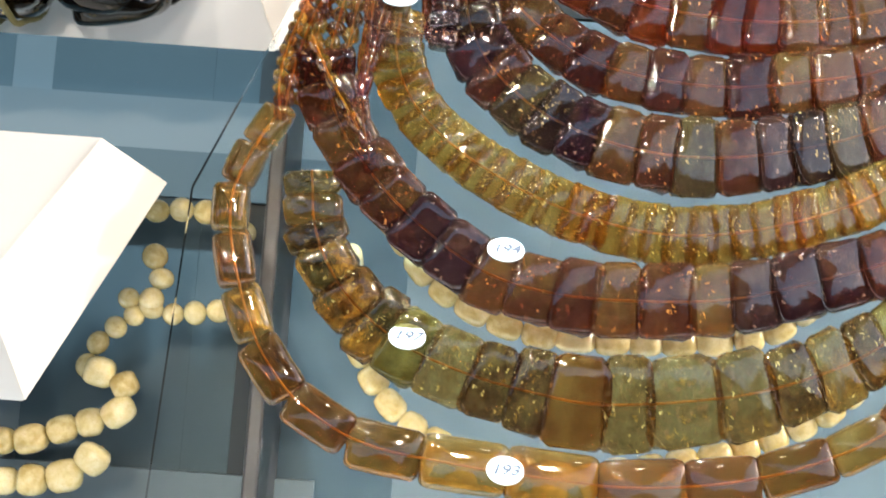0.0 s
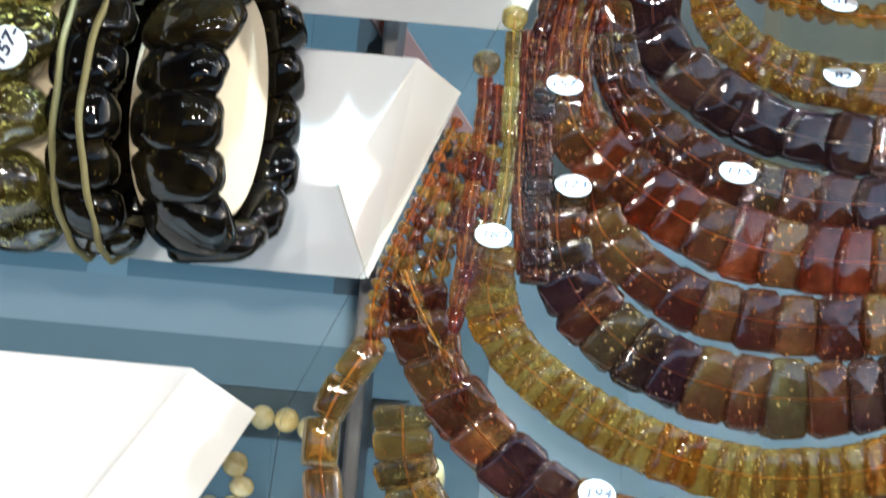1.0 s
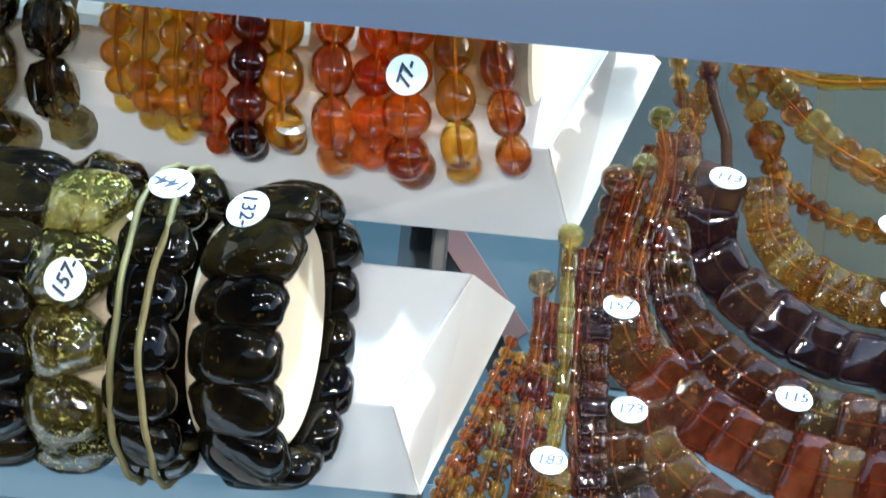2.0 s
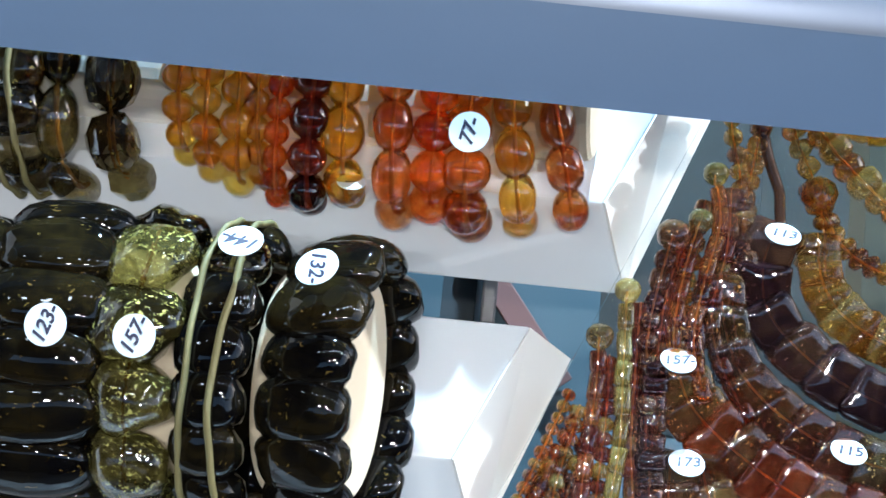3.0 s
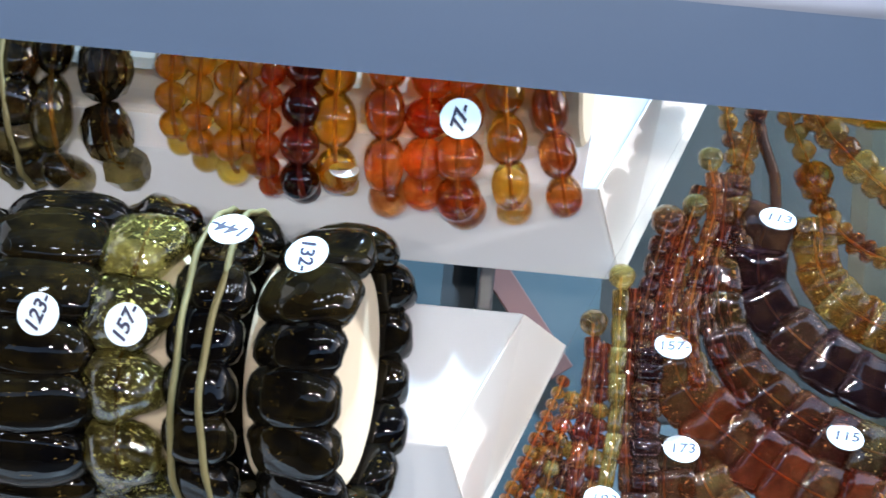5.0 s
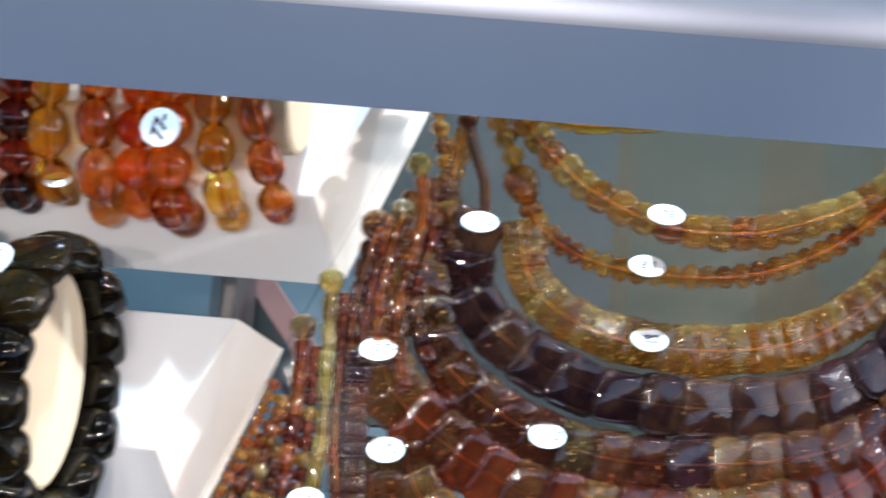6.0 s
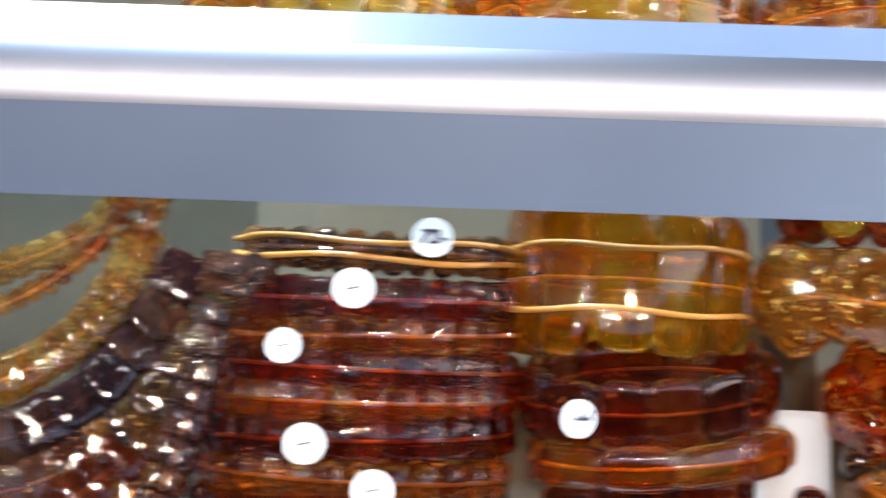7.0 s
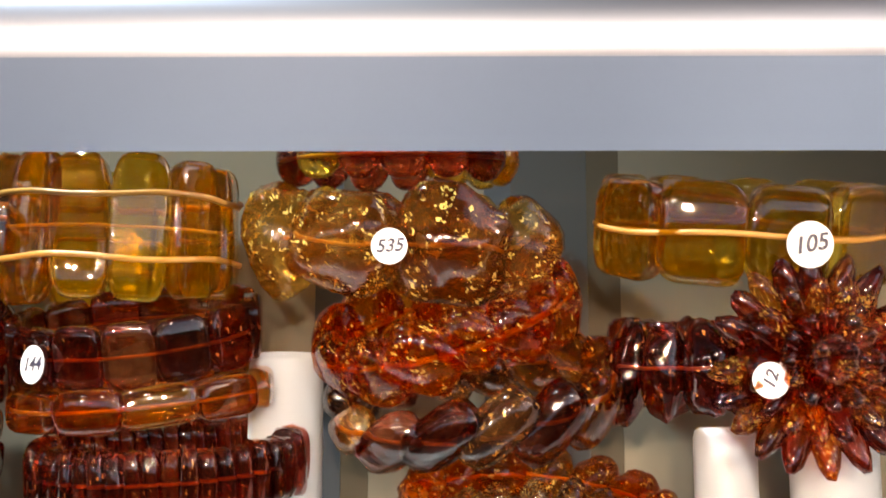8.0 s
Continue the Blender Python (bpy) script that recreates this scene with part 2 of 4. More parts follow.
UMBERPLATE = amber("umber_plate_amber", (0.46, 0.33, 0.12), (0.24, 0.12, 0.05), (0.06, 0.024, 0.026), clear=0.9, veil=0.26, cloud=0.85, scale=1.4, deep=0.6, sparkle=0.14, flakes=8.0, flake=(0.7, 0.5, 0.2))
BLACK = amber("black_amber", (0.017, 0.012, 0.004), (0.004, 0.0034, 0.0024), (0.0014, 0.0014, 0.002), clear=0.08, cloud=0.7, veil=0.0, glow=1.0, sparkle=0.1, flake=(0.1, 0.065, 0.018), coat=0.06, gloss=0.3)
NIGHT = amber("night_amber", (0.22, 0.1, 0.05), (0.06, 0.024, 0.024), (0.016, 0.008, 0.014), clear=0.7, veil=0.08, deep=0.5, coat=0.3)
MOSS = amber("moss_amber", (0.42, 0.36, 0.09), (0.12, 0.1, 0.02), (0.025, 0.02, 0.006), clear=0.85, sparkle=0.8, flake=(0.6, 0.54, 0.16), flakes=10.0)
SMOKE = amber("smoke_amber", (0.5, 0.38, 0.12), (0.12, 0.075, 0.022), (0.018, 0.011, 0.006), sparkle=0.1, flake=(0.8, 0.6, 0.15), veil=0.1, cloud=0.3, clear=1.0)
MILK = amber("milky_amber", (0.8, 0.7, 0.4), (0.7, 0.57, 0.26), (0.52, 0.38, 0.13), clear=0.1, rough=0.2, veil=0.0)
GREEN_CORD = painted("green_cord", (0.18, 0.155, 0.06), 0.6, 0.15, 60)
CORD = painted("amber_cord", (0.45, 0.22, 0.05), 0.4, 0.1, 60)
WHITE = painted("white_board", (0.62, 0.64, 0.66), 0.3, 0.03, 12)
# lighter, warmer copy of WHITE: the steps' sunlit ends put into the colour
LIT_WHITE = painted("sunlit_white", (0.8, 0.77, 0.72), 0.4, 0.02, 12)
CREAM = painted("cream_cushion", (0.62, 0.52, 0.37), 0.8, 0.03, 40)
PAPER = painted("tag_paper", (0.74, 0.83, 0.9), 0.55, 0.02, 200)
INK = painted("blue_black_ink", (0.02, 0.02, 0.05), 0.5, 0.05, 100)
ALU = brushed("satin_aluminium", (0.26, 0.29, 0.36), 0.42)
STAND = painted("stand_plastic", (0.33, 0.38, 0.43), 0.35, 0.03, 20)
STEEL_DARK = painted("dark_post", (0.05, 0.05, 0.055), 0.4, 0.1, 30)
GLASS = pane("clear_glass", (0.97, 0.99, 0.985))
PLANKS = {
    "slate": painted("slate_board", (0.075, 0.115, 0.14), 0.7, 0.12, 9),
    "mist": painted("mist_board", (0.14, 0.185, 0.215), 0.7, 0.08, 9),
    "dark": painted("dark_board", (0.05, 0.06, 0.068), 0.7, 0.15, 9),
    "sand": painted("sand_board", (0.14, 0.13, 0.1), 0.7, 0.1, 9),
    "pale": painted("pale_board", (0.15, 0.195, 0.22), 0.7, 0.06, 9),
    "rose": painted("rose_board", (0.16, 0.09, 0.085), 0.7, 0.1, 9),
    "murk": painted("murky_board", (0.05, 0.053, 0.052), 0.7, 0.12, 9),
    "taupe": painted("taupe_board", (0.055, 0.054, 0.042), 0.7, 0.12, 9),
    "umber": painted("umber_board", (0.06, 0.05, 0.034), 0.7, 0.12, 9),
}
for plank_mat in PLANKS.values():
    plank_mat.node_tree.nodes["Principled BSDF"].inputs["Specular IOR Level"].default_value = 0.12
# the aluminium rail's dim bluish reflection, painted as a flat colour
RAIL_TONE = painted("rail_reflection_tone", (0.095, 0.145, 0.235), 0.35, 0.04, 30)
FLOOR = painted("grey_floor", (0.28, 0.27, 0.26), 0.6, 0.15, 2)


# ---- mesh helpers ----
def mesh_of(name, verts, faces, mat, smooth=True):
    me = bpy.data.meshes.new(name)
    me.from_pydata(verts, [], faces)
    me.materials.append(mat)
    if smooth:
        me.shade_smooth()
    me.update()
    return me


def solid(name, verts, faces, mat, bevel=0.0, segments=2):
    bm = bmesh.new()
    vs = [bm.verts.new(v) for v in verts]
    for f in faces:
        bm.faces.new([vs[i] for i in f])
    bmesh.ops.recalc_face_normals(bm, faces=bm.faces)
    if bevel:
        bmesh.ops.bevel(bm, geom=list(bm.edges), offset=bevel, segments=segments, affect="EDGES", profile=0.6)
    me = bpy.data.meshes.new(name)
    bm.to_mesh(me)
    bm.free()
    me.materials.append(mat)
    return me


BOX_F = [(0, 1, 2, 3), (7, 6, 5, 4), (0, 4, 5, 1), (1, 5, 6, 2), (2, 6, 7, 3), (3, 7, 4, 0)]


def box(name, size, mat, bevel=0.0):
    a, b, c = (s * MM / 2 for s in size)
    vs = [(-a, -b, -c), (a, -b, -c), (a, b, -c), (-a, b, -c), (-a, -b, c), (a, -b, c), (a, b, c), (-a, b, c)]
    return solid(name, vs, BOX_F, mat, bevel * MM)


def part(name, me, parent, m=None, label=""):
    ob = new(name, me)
    ob.parent = parent
    if m is not None:
        ob.matrix_basis = m
    if label:
        ob["label"] = label
    return ob


def thing(name, m, label, category, group="", kind="", me=None):
    ob = new(name, me)
    ob.matrix_basis = m
    return tagged(ob, label, category, group, kind)


SHAPES = {}


def shape(kind, variant, mat):
    """A unit bead (half sizes 1): x along the string, y across it, z out."""
    key = (kind, variant, mat.name)
    if key in SHAPES:
        return SHAPES[key]
    rnd = random.Random(f"{kind}{variant}")
    e1, e2, rough_, taper, nu, nv = {
        "round": (1.0, 1.0, 0.0, 0.0, 16, 10), "oval": (0.95, 0.95, 0.04, 0.0, 16, 10),
        "plate": (0.5, 0.36, 0.075, 0.1, 18, 12), "tube": (0.55, 0.3, 0.02, 0.0, 16, 10),
        "barrel": (0.75, 0.7, 0.05, 0.0, 16, 10), "nugget": (0.92, 0.92, 0.13, 0.0, 18, 12),
        "facet": (0.9, 0.9, 0.03, 0.0, 9, 6), "petal": (1.3, 0.9, 0.08, 0.35, 10, 7), "tile": (0.5, 0.34, 0.015, 0.04, 18, 12),
    }[kind]
    seed = Vector((rnd.random() * 50, rnd.random() * 50, rnd.random() * 50))

    def sp(a, e):
        return math.copysign(abs(a) ** e, a)
    verts = []
    for i in range(nv + 1):
        la = -math.pi / 2 + math.pi * i / nv
        for j in range(nu):
            lo = 2 * math.pi * j / nu
            p = Vector((sp(math.cos(la), e1) * sp(math.cos(lo), e2), sp(math.cos(la), e1) * sp(math.sin(lo), e2), sp(math.sin(la), e1)))
            p *= 1 + rough_ * 2.2 * (noise.noise(p * 1.3 + seed))
            p.x *= 1 - taper * p.y
            verts.append(p)
    faces = [(i * nu + j, i * nu + (j + 1) % nu, (i + 1) * nu + (j + 1) % nu, (i + 1) * nu + j) for i in range(nv) for j in range(nu)]
    me = bpy.data.meshes.new(kind + "_bead")
    bm = bmesh.new()
    vs = [bm.verts.new(v) for v in verts]
    for f in faces:
        bm.faces.new([vs[k] for k in f])
    bmesh.ops.remove_doubles(bm, verts=bm.verts, dist=1e-4)
    bmesh.ops.recalc_face_normals(bm, faces=bm.faces)
    bm.to_mesh(me)
    bm.free()
    me.materials.append(mat)
    if kind != "facet":
        me.shade_smooth()
    SHAPES[key] = me
    return me


def tube_mesh(name, pts, r, mat, closed=True, sides=6):
    n = len(pts)
    verts, faces = [], []
    for i, p in enumerate(pts):
        d = (pts[(i + 1) % n] - pts[i - 1]) if closed or 0 < i < n - 1 else (pts[1] - pts[0] if i == 0 else pts[-1] - pts[-2])
        d.normalize()
        a = d.orthogonal().normalized() if i == 0 else (a - d * a.dot(d)).normalized()
        b = d.cross(a)
        verts += [p + r * (math.cos(k * 2 * math.pi / sides) * a + math.sin(k * 2 * math.pi / sides) * b) for k in range(sides)]
    for i in range(n if closed else n - 1):
        for k in range(sides):
            q = ((i + 1) % n) * sides
            faces.append((i * sides + k, i * sides + (k + 1) % sides, q + (k + 1) % sides, q + k))
    return mesh_of(name, verts, faces, mat)


def disc_mesh(name, r, depth, mat, n=28):
    vs = [(r * math.cos(2 * math.pi * k / n), r * math.sin(2 * math.pi * k / n), z) for z in (-depth / 2, depth / 2) for k in range(n)]
    fs = [tuple(range(n))[::-1], tuple(range(n, 2 * n))] + [(k, (k + 1) % n, n + (k + 1) % n, n + k) for k in range(n)]
    return mesh_of(name, vs, fs, mat, False)


TAG_DISC = disc_mesh("price_tag", 5.2 * MM, 0.35 * MM, PAPER)


WRITING_BAR = box("writing", (4.2, 0.5, 0.1), INK)


def writing_mesh(text):
    c = bpy.data.curves.new("writing", "FONT")
    c.body, c.size, c.align_x, c.align_y, c.shear, c.offset = text, 5.2 * MM, "CENTER", "CENTER", 0.25, 0.00014
    c.extrude = 0.00004
    tmp = bpy.data.objects.new("writing", c)
    me = bpy.data.meshes.new_from_object(tmp)
    me.materials.clear()
    me.materials.append(INK)
    bpy.data.objects.remove(tmp)
    return me


def price_tag(parent, m, text, size=1.0):
    """A round paper sticker with its price; m in the panel's own axes."""
    local = parent.matrix_basis.inverted() @ PANEL @ m @ Matrix.Diagonal((size, size, 1, 1))
    t = part("price_tag", TAG_DISC, parent, local, "round white paper price tag")
    if text:
        part("writing", writing_mesh(text), t, pose(0, 0, 0.25 * MM), "handwritten dark ink price")
    else:
        part("writing", WRITING_BAR, t, pose(0, 0, 0.22 * MM, 0, 0, 12), "faded ink scribble")
    return t


def tag_pose(u, v, w, turn=0, lean=0, swing=0):
    return pose(u * MM, v * MM, w * MM) @ pose(0, 0, 0, -lean, swing, 0) @ pose(0, 0, 0, 0, 0, turn)


# ---- the display case ----
def structure(name, me, m, label, category):
    return thing(name, m, label, category, kind="structure", me=me)


structure("floor", box("floor", (8000, 8000, 40), FLOOR), pose(0, 0, -0.02), "grey stone shop floor", "floor")
backing = structure("wall_back", box("wall_back", (1300, 620, 16), PLANKS["mist"]), at(180, -20, -100), "grey-blue backing board of the display case", "wall")
structure("wall_left", box("wall_left", (16, 620, 220), WHITE, 1), at(-470, -20, 2), "white side wall of the display case", "wall")
structure("wall_right", box("wall_right", (16, 620, 220), WHITE, 1), at(830, -20, 2), "white side wall of the display case", "wall")
structure("base_board", box("base_board", (1284, 16, 220), WHITE, 1), at(180, -338, 2), "white base board of the display case", "base")
structure("plinth", box("plinth", (1340, 760, 760), WHITE, 6), pose(0.18, 0.3, 0.38), "white plinth under the display case", "plinth")
# unseen dark sheets added overhead and on three sides to block and shape light
structure("canopy", box("canopy", (3600, 3600, 60), PLANKS["umber"]), pose(-0.7, -0.6, 2.4), "unseen dark roof added to keep sky light off the display", "canopy")
structure("blocker_south", box("blocker_south", (6000, 60, 2000), PLANKS["umber"]), pose(0, -2.6, 1.0), "unseen dark sheet added to darken reflections from the front", "wall")
structure("blocker_east", box("blocker_east", (40, 4400, 1500), PLANKS["umber"]), pose(1.6, -0.3, 0.75), "unseen dark sheet added to block low light from the right", "wall")
structure("blocker_west", box("blocker_west", (60, 4600, 3000), PLANKS["umber"]), pose(-2.6, -0.2, 1.5), "unseen dark sheet added to block light from the left", "wall")
structure("wall_north", box("wall_north", (8000, 60, 3000), PLANKS["sand"]), pose(0, 2.2, 1.5), "plain sand-coloured shop wall", "wall")


def board(u0, u1, v0, v1, tone, w=-90, depth=4):
    part("tone_strip", box("tone_strip", (u1 - u0, v1 - v0, depth), PLANKS[tone]), backing, backing.matrix_basis.inverted() @ at((u0 + u1) / 2, (v0 + v1) / 2, w))


# strips of backing tone; those left of u=30 paint blurred glass reflections as colour
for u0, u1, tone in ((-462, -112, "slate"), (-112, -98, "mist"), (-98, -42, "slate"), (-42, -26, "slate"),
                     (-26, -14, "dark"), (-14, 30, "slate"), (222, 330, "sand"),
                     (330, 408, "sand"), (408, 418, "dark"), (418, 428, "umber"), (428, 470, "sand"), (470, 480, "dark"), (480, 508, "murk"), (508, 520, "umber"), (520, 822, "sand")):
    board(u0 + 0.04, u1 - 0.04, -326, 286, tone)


part("tone_strip", box("tone_strip", (9, 60, 3), PLANKS["rose"], 0.5), backing, backing.matrix_basis.inverted() @ at(0, 30, -84, 0, 0, 38))
# pale blue here paints the glass's reflection between the necklaces
for u0, u1 in ((30, 78), (78, 126), (126, 174), (174, 222)):
    board(u0 + 0.04, u1 - 0.04, -326, -8, "pale")
for u0, u1, tone in ((30, 84, "murk"), (84, 116, "murk"), (116, 122, "umber"), (122, 168, "taupe"), (168, 190, "umber"), (190, 222, "taupe")):
    board(u0 + 0.04, u1 - 0.04, -7, 286, tone)
# level bands of reflection in the glass, painted as strips
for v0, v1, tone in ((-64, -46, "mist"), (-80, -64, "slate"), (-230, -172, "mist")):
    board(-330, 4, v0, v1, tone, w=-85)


def rail_strip(name, prof, back, mat=None, lift=0.0):
    n = len(prof) + 2
    prof = prof + [(prof[-1][0], back), (prof[0][0] + lift, back)]
    vs = [(x * MM, v * MM, w * MM) for x in (-642, 642) for v, w in prof]
    fs = [tuple(range(n)), tuple(range(n, 2 * n))[::-1]] + [(k, (k + 1) % n, n + (k + 1) % n, n + k) for k in range(n)]
    me = solid(name, vs, fs, mat or ALU)
    me.shade_smooth()
    me.set_sharp_from_angle(angle=radians(25))
    return me


def front_rail():
    """Aluminium front rail: a flat lower face, a rounded ridge and a sloping top lip."""
    ob = thing("front_rail", at(180, 91.2, 88), "satin aluminium front rail across the display case", "rail")
    ridge = []
    for k in range(29):
        a = radians(-24 + 50 * k / 28)
        ridge.append((-3 + 20.0 * (math.sin(a) + math.sin(radians(24))), 20.0 * (math.cos(a) - math.cos(radians(24))) - 0.3))
    # lower face and lip wear the painted reflection tone, the ridge bare metal
    part("lower_face", rail_strip("lower_face", [(-24.5, -9.2), (-3.0, -0.3)], -19, RAIL_TONE, 8), ob)
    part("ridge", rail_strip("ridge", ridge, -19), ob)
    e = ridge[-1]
    part("top_lip", rail_strip("top_lip", [e, (24.4, e[1] - 6.2)], -19, RAIL_TONE), ob)


front_rail()


def step_block(u, v, w, label, top=(19, 40, -6), far=(32.5, 32.5, -14), low=(10, -25, -13)):
    """White faceted step: a long bar with a nose line and a slanting end cap; corners from the nose's end."""
    t, k, b, n = top, far, low, (0, 0, 0)
    ob = thing("display_step", at(u, v, w), label, "display step", "stepped bars of the case")
    left = -330
    vs = [t, k, b, n] + [(left, p[1], p[2]) for p in (t, k, b, n)]
    vs = [(x * MM, y * MM, z * MM) for x, y, z in vs]
    fs = [(0, 1, 2, 3), (7, 6, 5, 4), (0, 3, 7, 4), (3, 2, 6, 7), (2, 1, 5, 6), (1, 0, 4, 5)]
    part("body", solid("body", vs, fs, WHITE, 0.8 * MM), ob)
    ring = [Vector(p) * MM for p in (t, k, b, n)]
    out = (ring[1] - ring[3]).cross(ring[0] - ring[3]).normalized()
    mid = sum(ring, Vector()) / 4
    vs = [mid + (p - mid) * 0.985 + out * h for h in (0.0004, 0.0012) for p in ring]
    fs = [(0, 1, 2, 3), (4, 5, 6, 7)] + [(i, (i + 1) % 4, 4 + (i + 1) % 4, 4 + i) for i in range(4)]
    # thin slab over the end that carries the painted sunlit tone
    part("end_cap", solid("end_cap", vs, fs, LIT_WHITE, 0.2 * MM), ob)
    return ob


step_block(17, 58, -2, "white faceted display step under amber bracelets")
step_block(-20, -20, 4, "white faceted display step under black bracelets")
step_block(-84, -118, 3, "white faceted display step, empty at its end", (28, 44, -5), (47, 33, -9), (11, -32, -14))
for pu in (-11.5, -180, -300):
    thing("support_post", at(pu, -20, -64), "dark metal post behind the display steps", "post", "posts behind the steps", me=box("support_post", (5, 600, 46), STEEL_DARK, 1))


# ---- glass board with the necklaces ----
def neck_board():
    s = [(-44, -330), (-30, -86), (48, 92), (62, 280), (250, 280), (250, -330)]
    vs = [(x * MM, y * MM, z * MM) for z in (-7, -4) for x, y in s]
    n = len(s)
    fs = [tuple(range(n)), tuple(range(n, 2 * n))] + [(k, (k + 1) % n, n + (k + 1) % n, n + k) for k in range(n)]
    ob = thing("glass_board", at(0, 0, 0), "clear glass board that carries the necklaces", "glass board", me=solid("glass_board", vs, fs, GLASS))
    ob.visible_shadow = False


neck_board()


def string_path(knots, steps=24):
    """A smooth string through a few knots (Catmull-Rom), with the distance run along it."""
    k = [Vector(p) for p in knots]
    k = [2 * k[0] - k[1]] + k + [2 * k[-1] - k[-2]]
    pts = []
    for i in range(1, len(k) - 2):
        a, b, c, d = k[i - 1:i + 3]
        for q in range(steps):
            t = q / steps
            pts.append(0.5 * (2 * b + (c - a) * t + (2 * a - 5 * b + 4 * c - d) * t * t + (3 * b - a - 3 * c + d) * t ** 3))
    pts.append(k[-2])
    run = [0.0]
    for q, r in zip(pts, pts[1:]):
        run.append(run[-1] + (r - q).length)
    return pts, run


def along(pts, run, s):
    i = min(max(int(np.searchsorted(run, s)), 1), len(pts) - 1)
    f = (s - run[i - 1]) / max(run[i] - run[i - 1], 1e-9)
    d = (pts[i] - pts[i - 1]).normalized()
    return pts[i - 1].lerp(pts[i], f), d


ROUND_KINDS = ("round", "oval", "nugget", "barrel", "facet")


def necklace(label, knots, kind, mat, wide, long_, thick, mats=None, w=0.0, grow=0.0, lap=0.78, lean=11, tip=7, seed=1, tags=(), jitter=0.12, floor=-4.0):
    """Plates that lap over one another like scales, or beads, along a string that hangs on the board. Sizes in mm."""
    rnd = random.Random(seed)
    ob = thing("necklace", at(knots[0][0], knots[0][1], w), label, "necklace", "amber necklaces on the board")
    inv = ob.matrix_basis.inverted() @ PANEL
    pts, run = string_path(knots)
    s = 0.0
    while s < run[-1]:
        mid = 1 - abs(2 * s / run[-1] - 1)
        f = 1 + grow * (mid - 0.5)
        wd = wide * f * (1 + jitter * rnd.uniform(-1, 1))
        ln = long_ * (1 + 0.7 * grow * (mid - 0.5)) * (1 + jitter * 0.45 * rnd.uniform(-1, 1))
        th = thick * (1 + 0.12 * rnd.uniform(-1, 1))
        me = shape(kind, rnd.randrange(4), rnd.choice(mats) if mats else mat)
        c, d = along(pts, run, s + wd * lap / 2)
        ang = math.degrees(math.atan2(d.y, d.x))
        z = floor + w + th / 2 + rnd.uniform(0, 0.5)
        m = pose(c.x * MM, c.y * MM, z * MM, 0, 0, ang + rnd.uniform(-2.5, 2.5)) @ pose(0, 0, 0, tip, lean + rnd.uniform(-3, 3), 0)
        m = m @ Matrix.Diagonal((wd / 2 * MM, ln / 2 * MM, th / 2 * MM, 1))
        part("bead" if kind in ROUND_KINDS else "amber_plate", me, ob, inv @ m)
        s += wd * lap
    line = [along(pts, run, run[-1] * k / 90)[0] for k in range(91)]
    part("cord", tube_mesh("cord", [inv @ Vector((q.x * MM, q.y * MM, (floor + w + thick * 0.5) * MM)) for q in line], 0.3 * MM, CORD, closed=False), ob)
    for tu, tv, tw, text in tags:
        price_tag(ob, tag_pose(tu, tv, tw, rnd.uniform(-8, 8), 46), text, 0.98)
    return ob


necklace("outer necklace of long golden-brown amber tubes", [(-6, -63), (-13, -75), (-17.5, -88), (-16.4, -102), (-12, -117), (-5, -132), (7, -145), (25, -154), (48, -157.5), (72, -159.6), (98, -160.5), (126, -157), (150, -149.5), (170, -138), (186, -118), (196, -92)],
         "tube", TOFFEE, 19, 13, 9, w=-1, grow=0.75, lap=0.97, lean=0, tip=0, jitter=0.06, seed=2, tags=[(63.1, -158, 7, "193")], mats=[TOFFEE, TOFFEE, AMBERTUBE])
necklace("olive-green amber collar of broad polished plates", [(4, -80), (7, -98), (17, -114), (33, -126), (52, -133), (72, -137), (88, -138.5), (112, -136), (135, -131), (160, -120), (178, -104), (190, -82)],
         "plate", OLIVE, 13.5, 22, 5, mats=[OLIVE, OLIVE, OLIVE, OLIVE, TOFFEE, OLIVE, PALEOLIVE], jitter=0.26, grow=0.75, lap=0.88, lean=6, seed=3, w=0.5, tags=[(34.1, -124, 5, "197")])
necklace("red-brown amber collar of overlapping plates", [(5, -46), (8, -60), (17, -75), (33, -91), (53, -104), (73, -109), (97, -109.5), (123, -107), (150, -99), (168, -92), (184, -78), (194, -60)],
         "plate", BROWN, 13.5, 19, 5, mats=[BROWN, BROWN, RUSSET, MAUVE], grow=0.3, lap=0.84, seed=4, w=2.5, tags=[(59.2, -98.6, 7.5, "194")])
necklace("straw-yellow amber collar of narrow chips", [(25.5, -33), (25.5, -47), (33, -61), (48, -73), (71, -84), (98, -90), (123, -88.5), (152, -79.5), (172, -67), (190, -48), (200, -30)],
         "plate", STRAW, 8.5, 15.5, 5, mats=[STRAW, STRAW, STRAW, HONEYCHIP], w=1, grow=0.2, lap=0.66, seed=5, tags=[(25, -30.5, 7.5, "183")])
necklace("dark umber amber collar of rounded plates", [(43, -12), (43, -26), (48, -41), (60, -54), (76, -62.5), (97, -67.5), (120, -67.5), (146, -62), (166, -54), (184, -42), (198, -22)],
         "plate", UMBERPLATE, 11.5, 20, 5.5, mats=[UMBERPLATE, MAUVE, UMBERPLATE, BROWN], w=1, grow=0.35, lap=0.86, seed=6, tags=[(46.1, -14.4, 6, "173")])
necklace("reddish amber collar of square plates", [(51, -12), (57, -27), (77, -41.5), (98, -46.5), (120, -47.3), (142, -44), (163, -39), (184, -27), (202, -6)],
         "plate", RUSSET, 13, 17, 5, w=0.5, grow=0.3, lap=0.84, seed=7, mats=[RUSSET, RUSSET, BROWN])
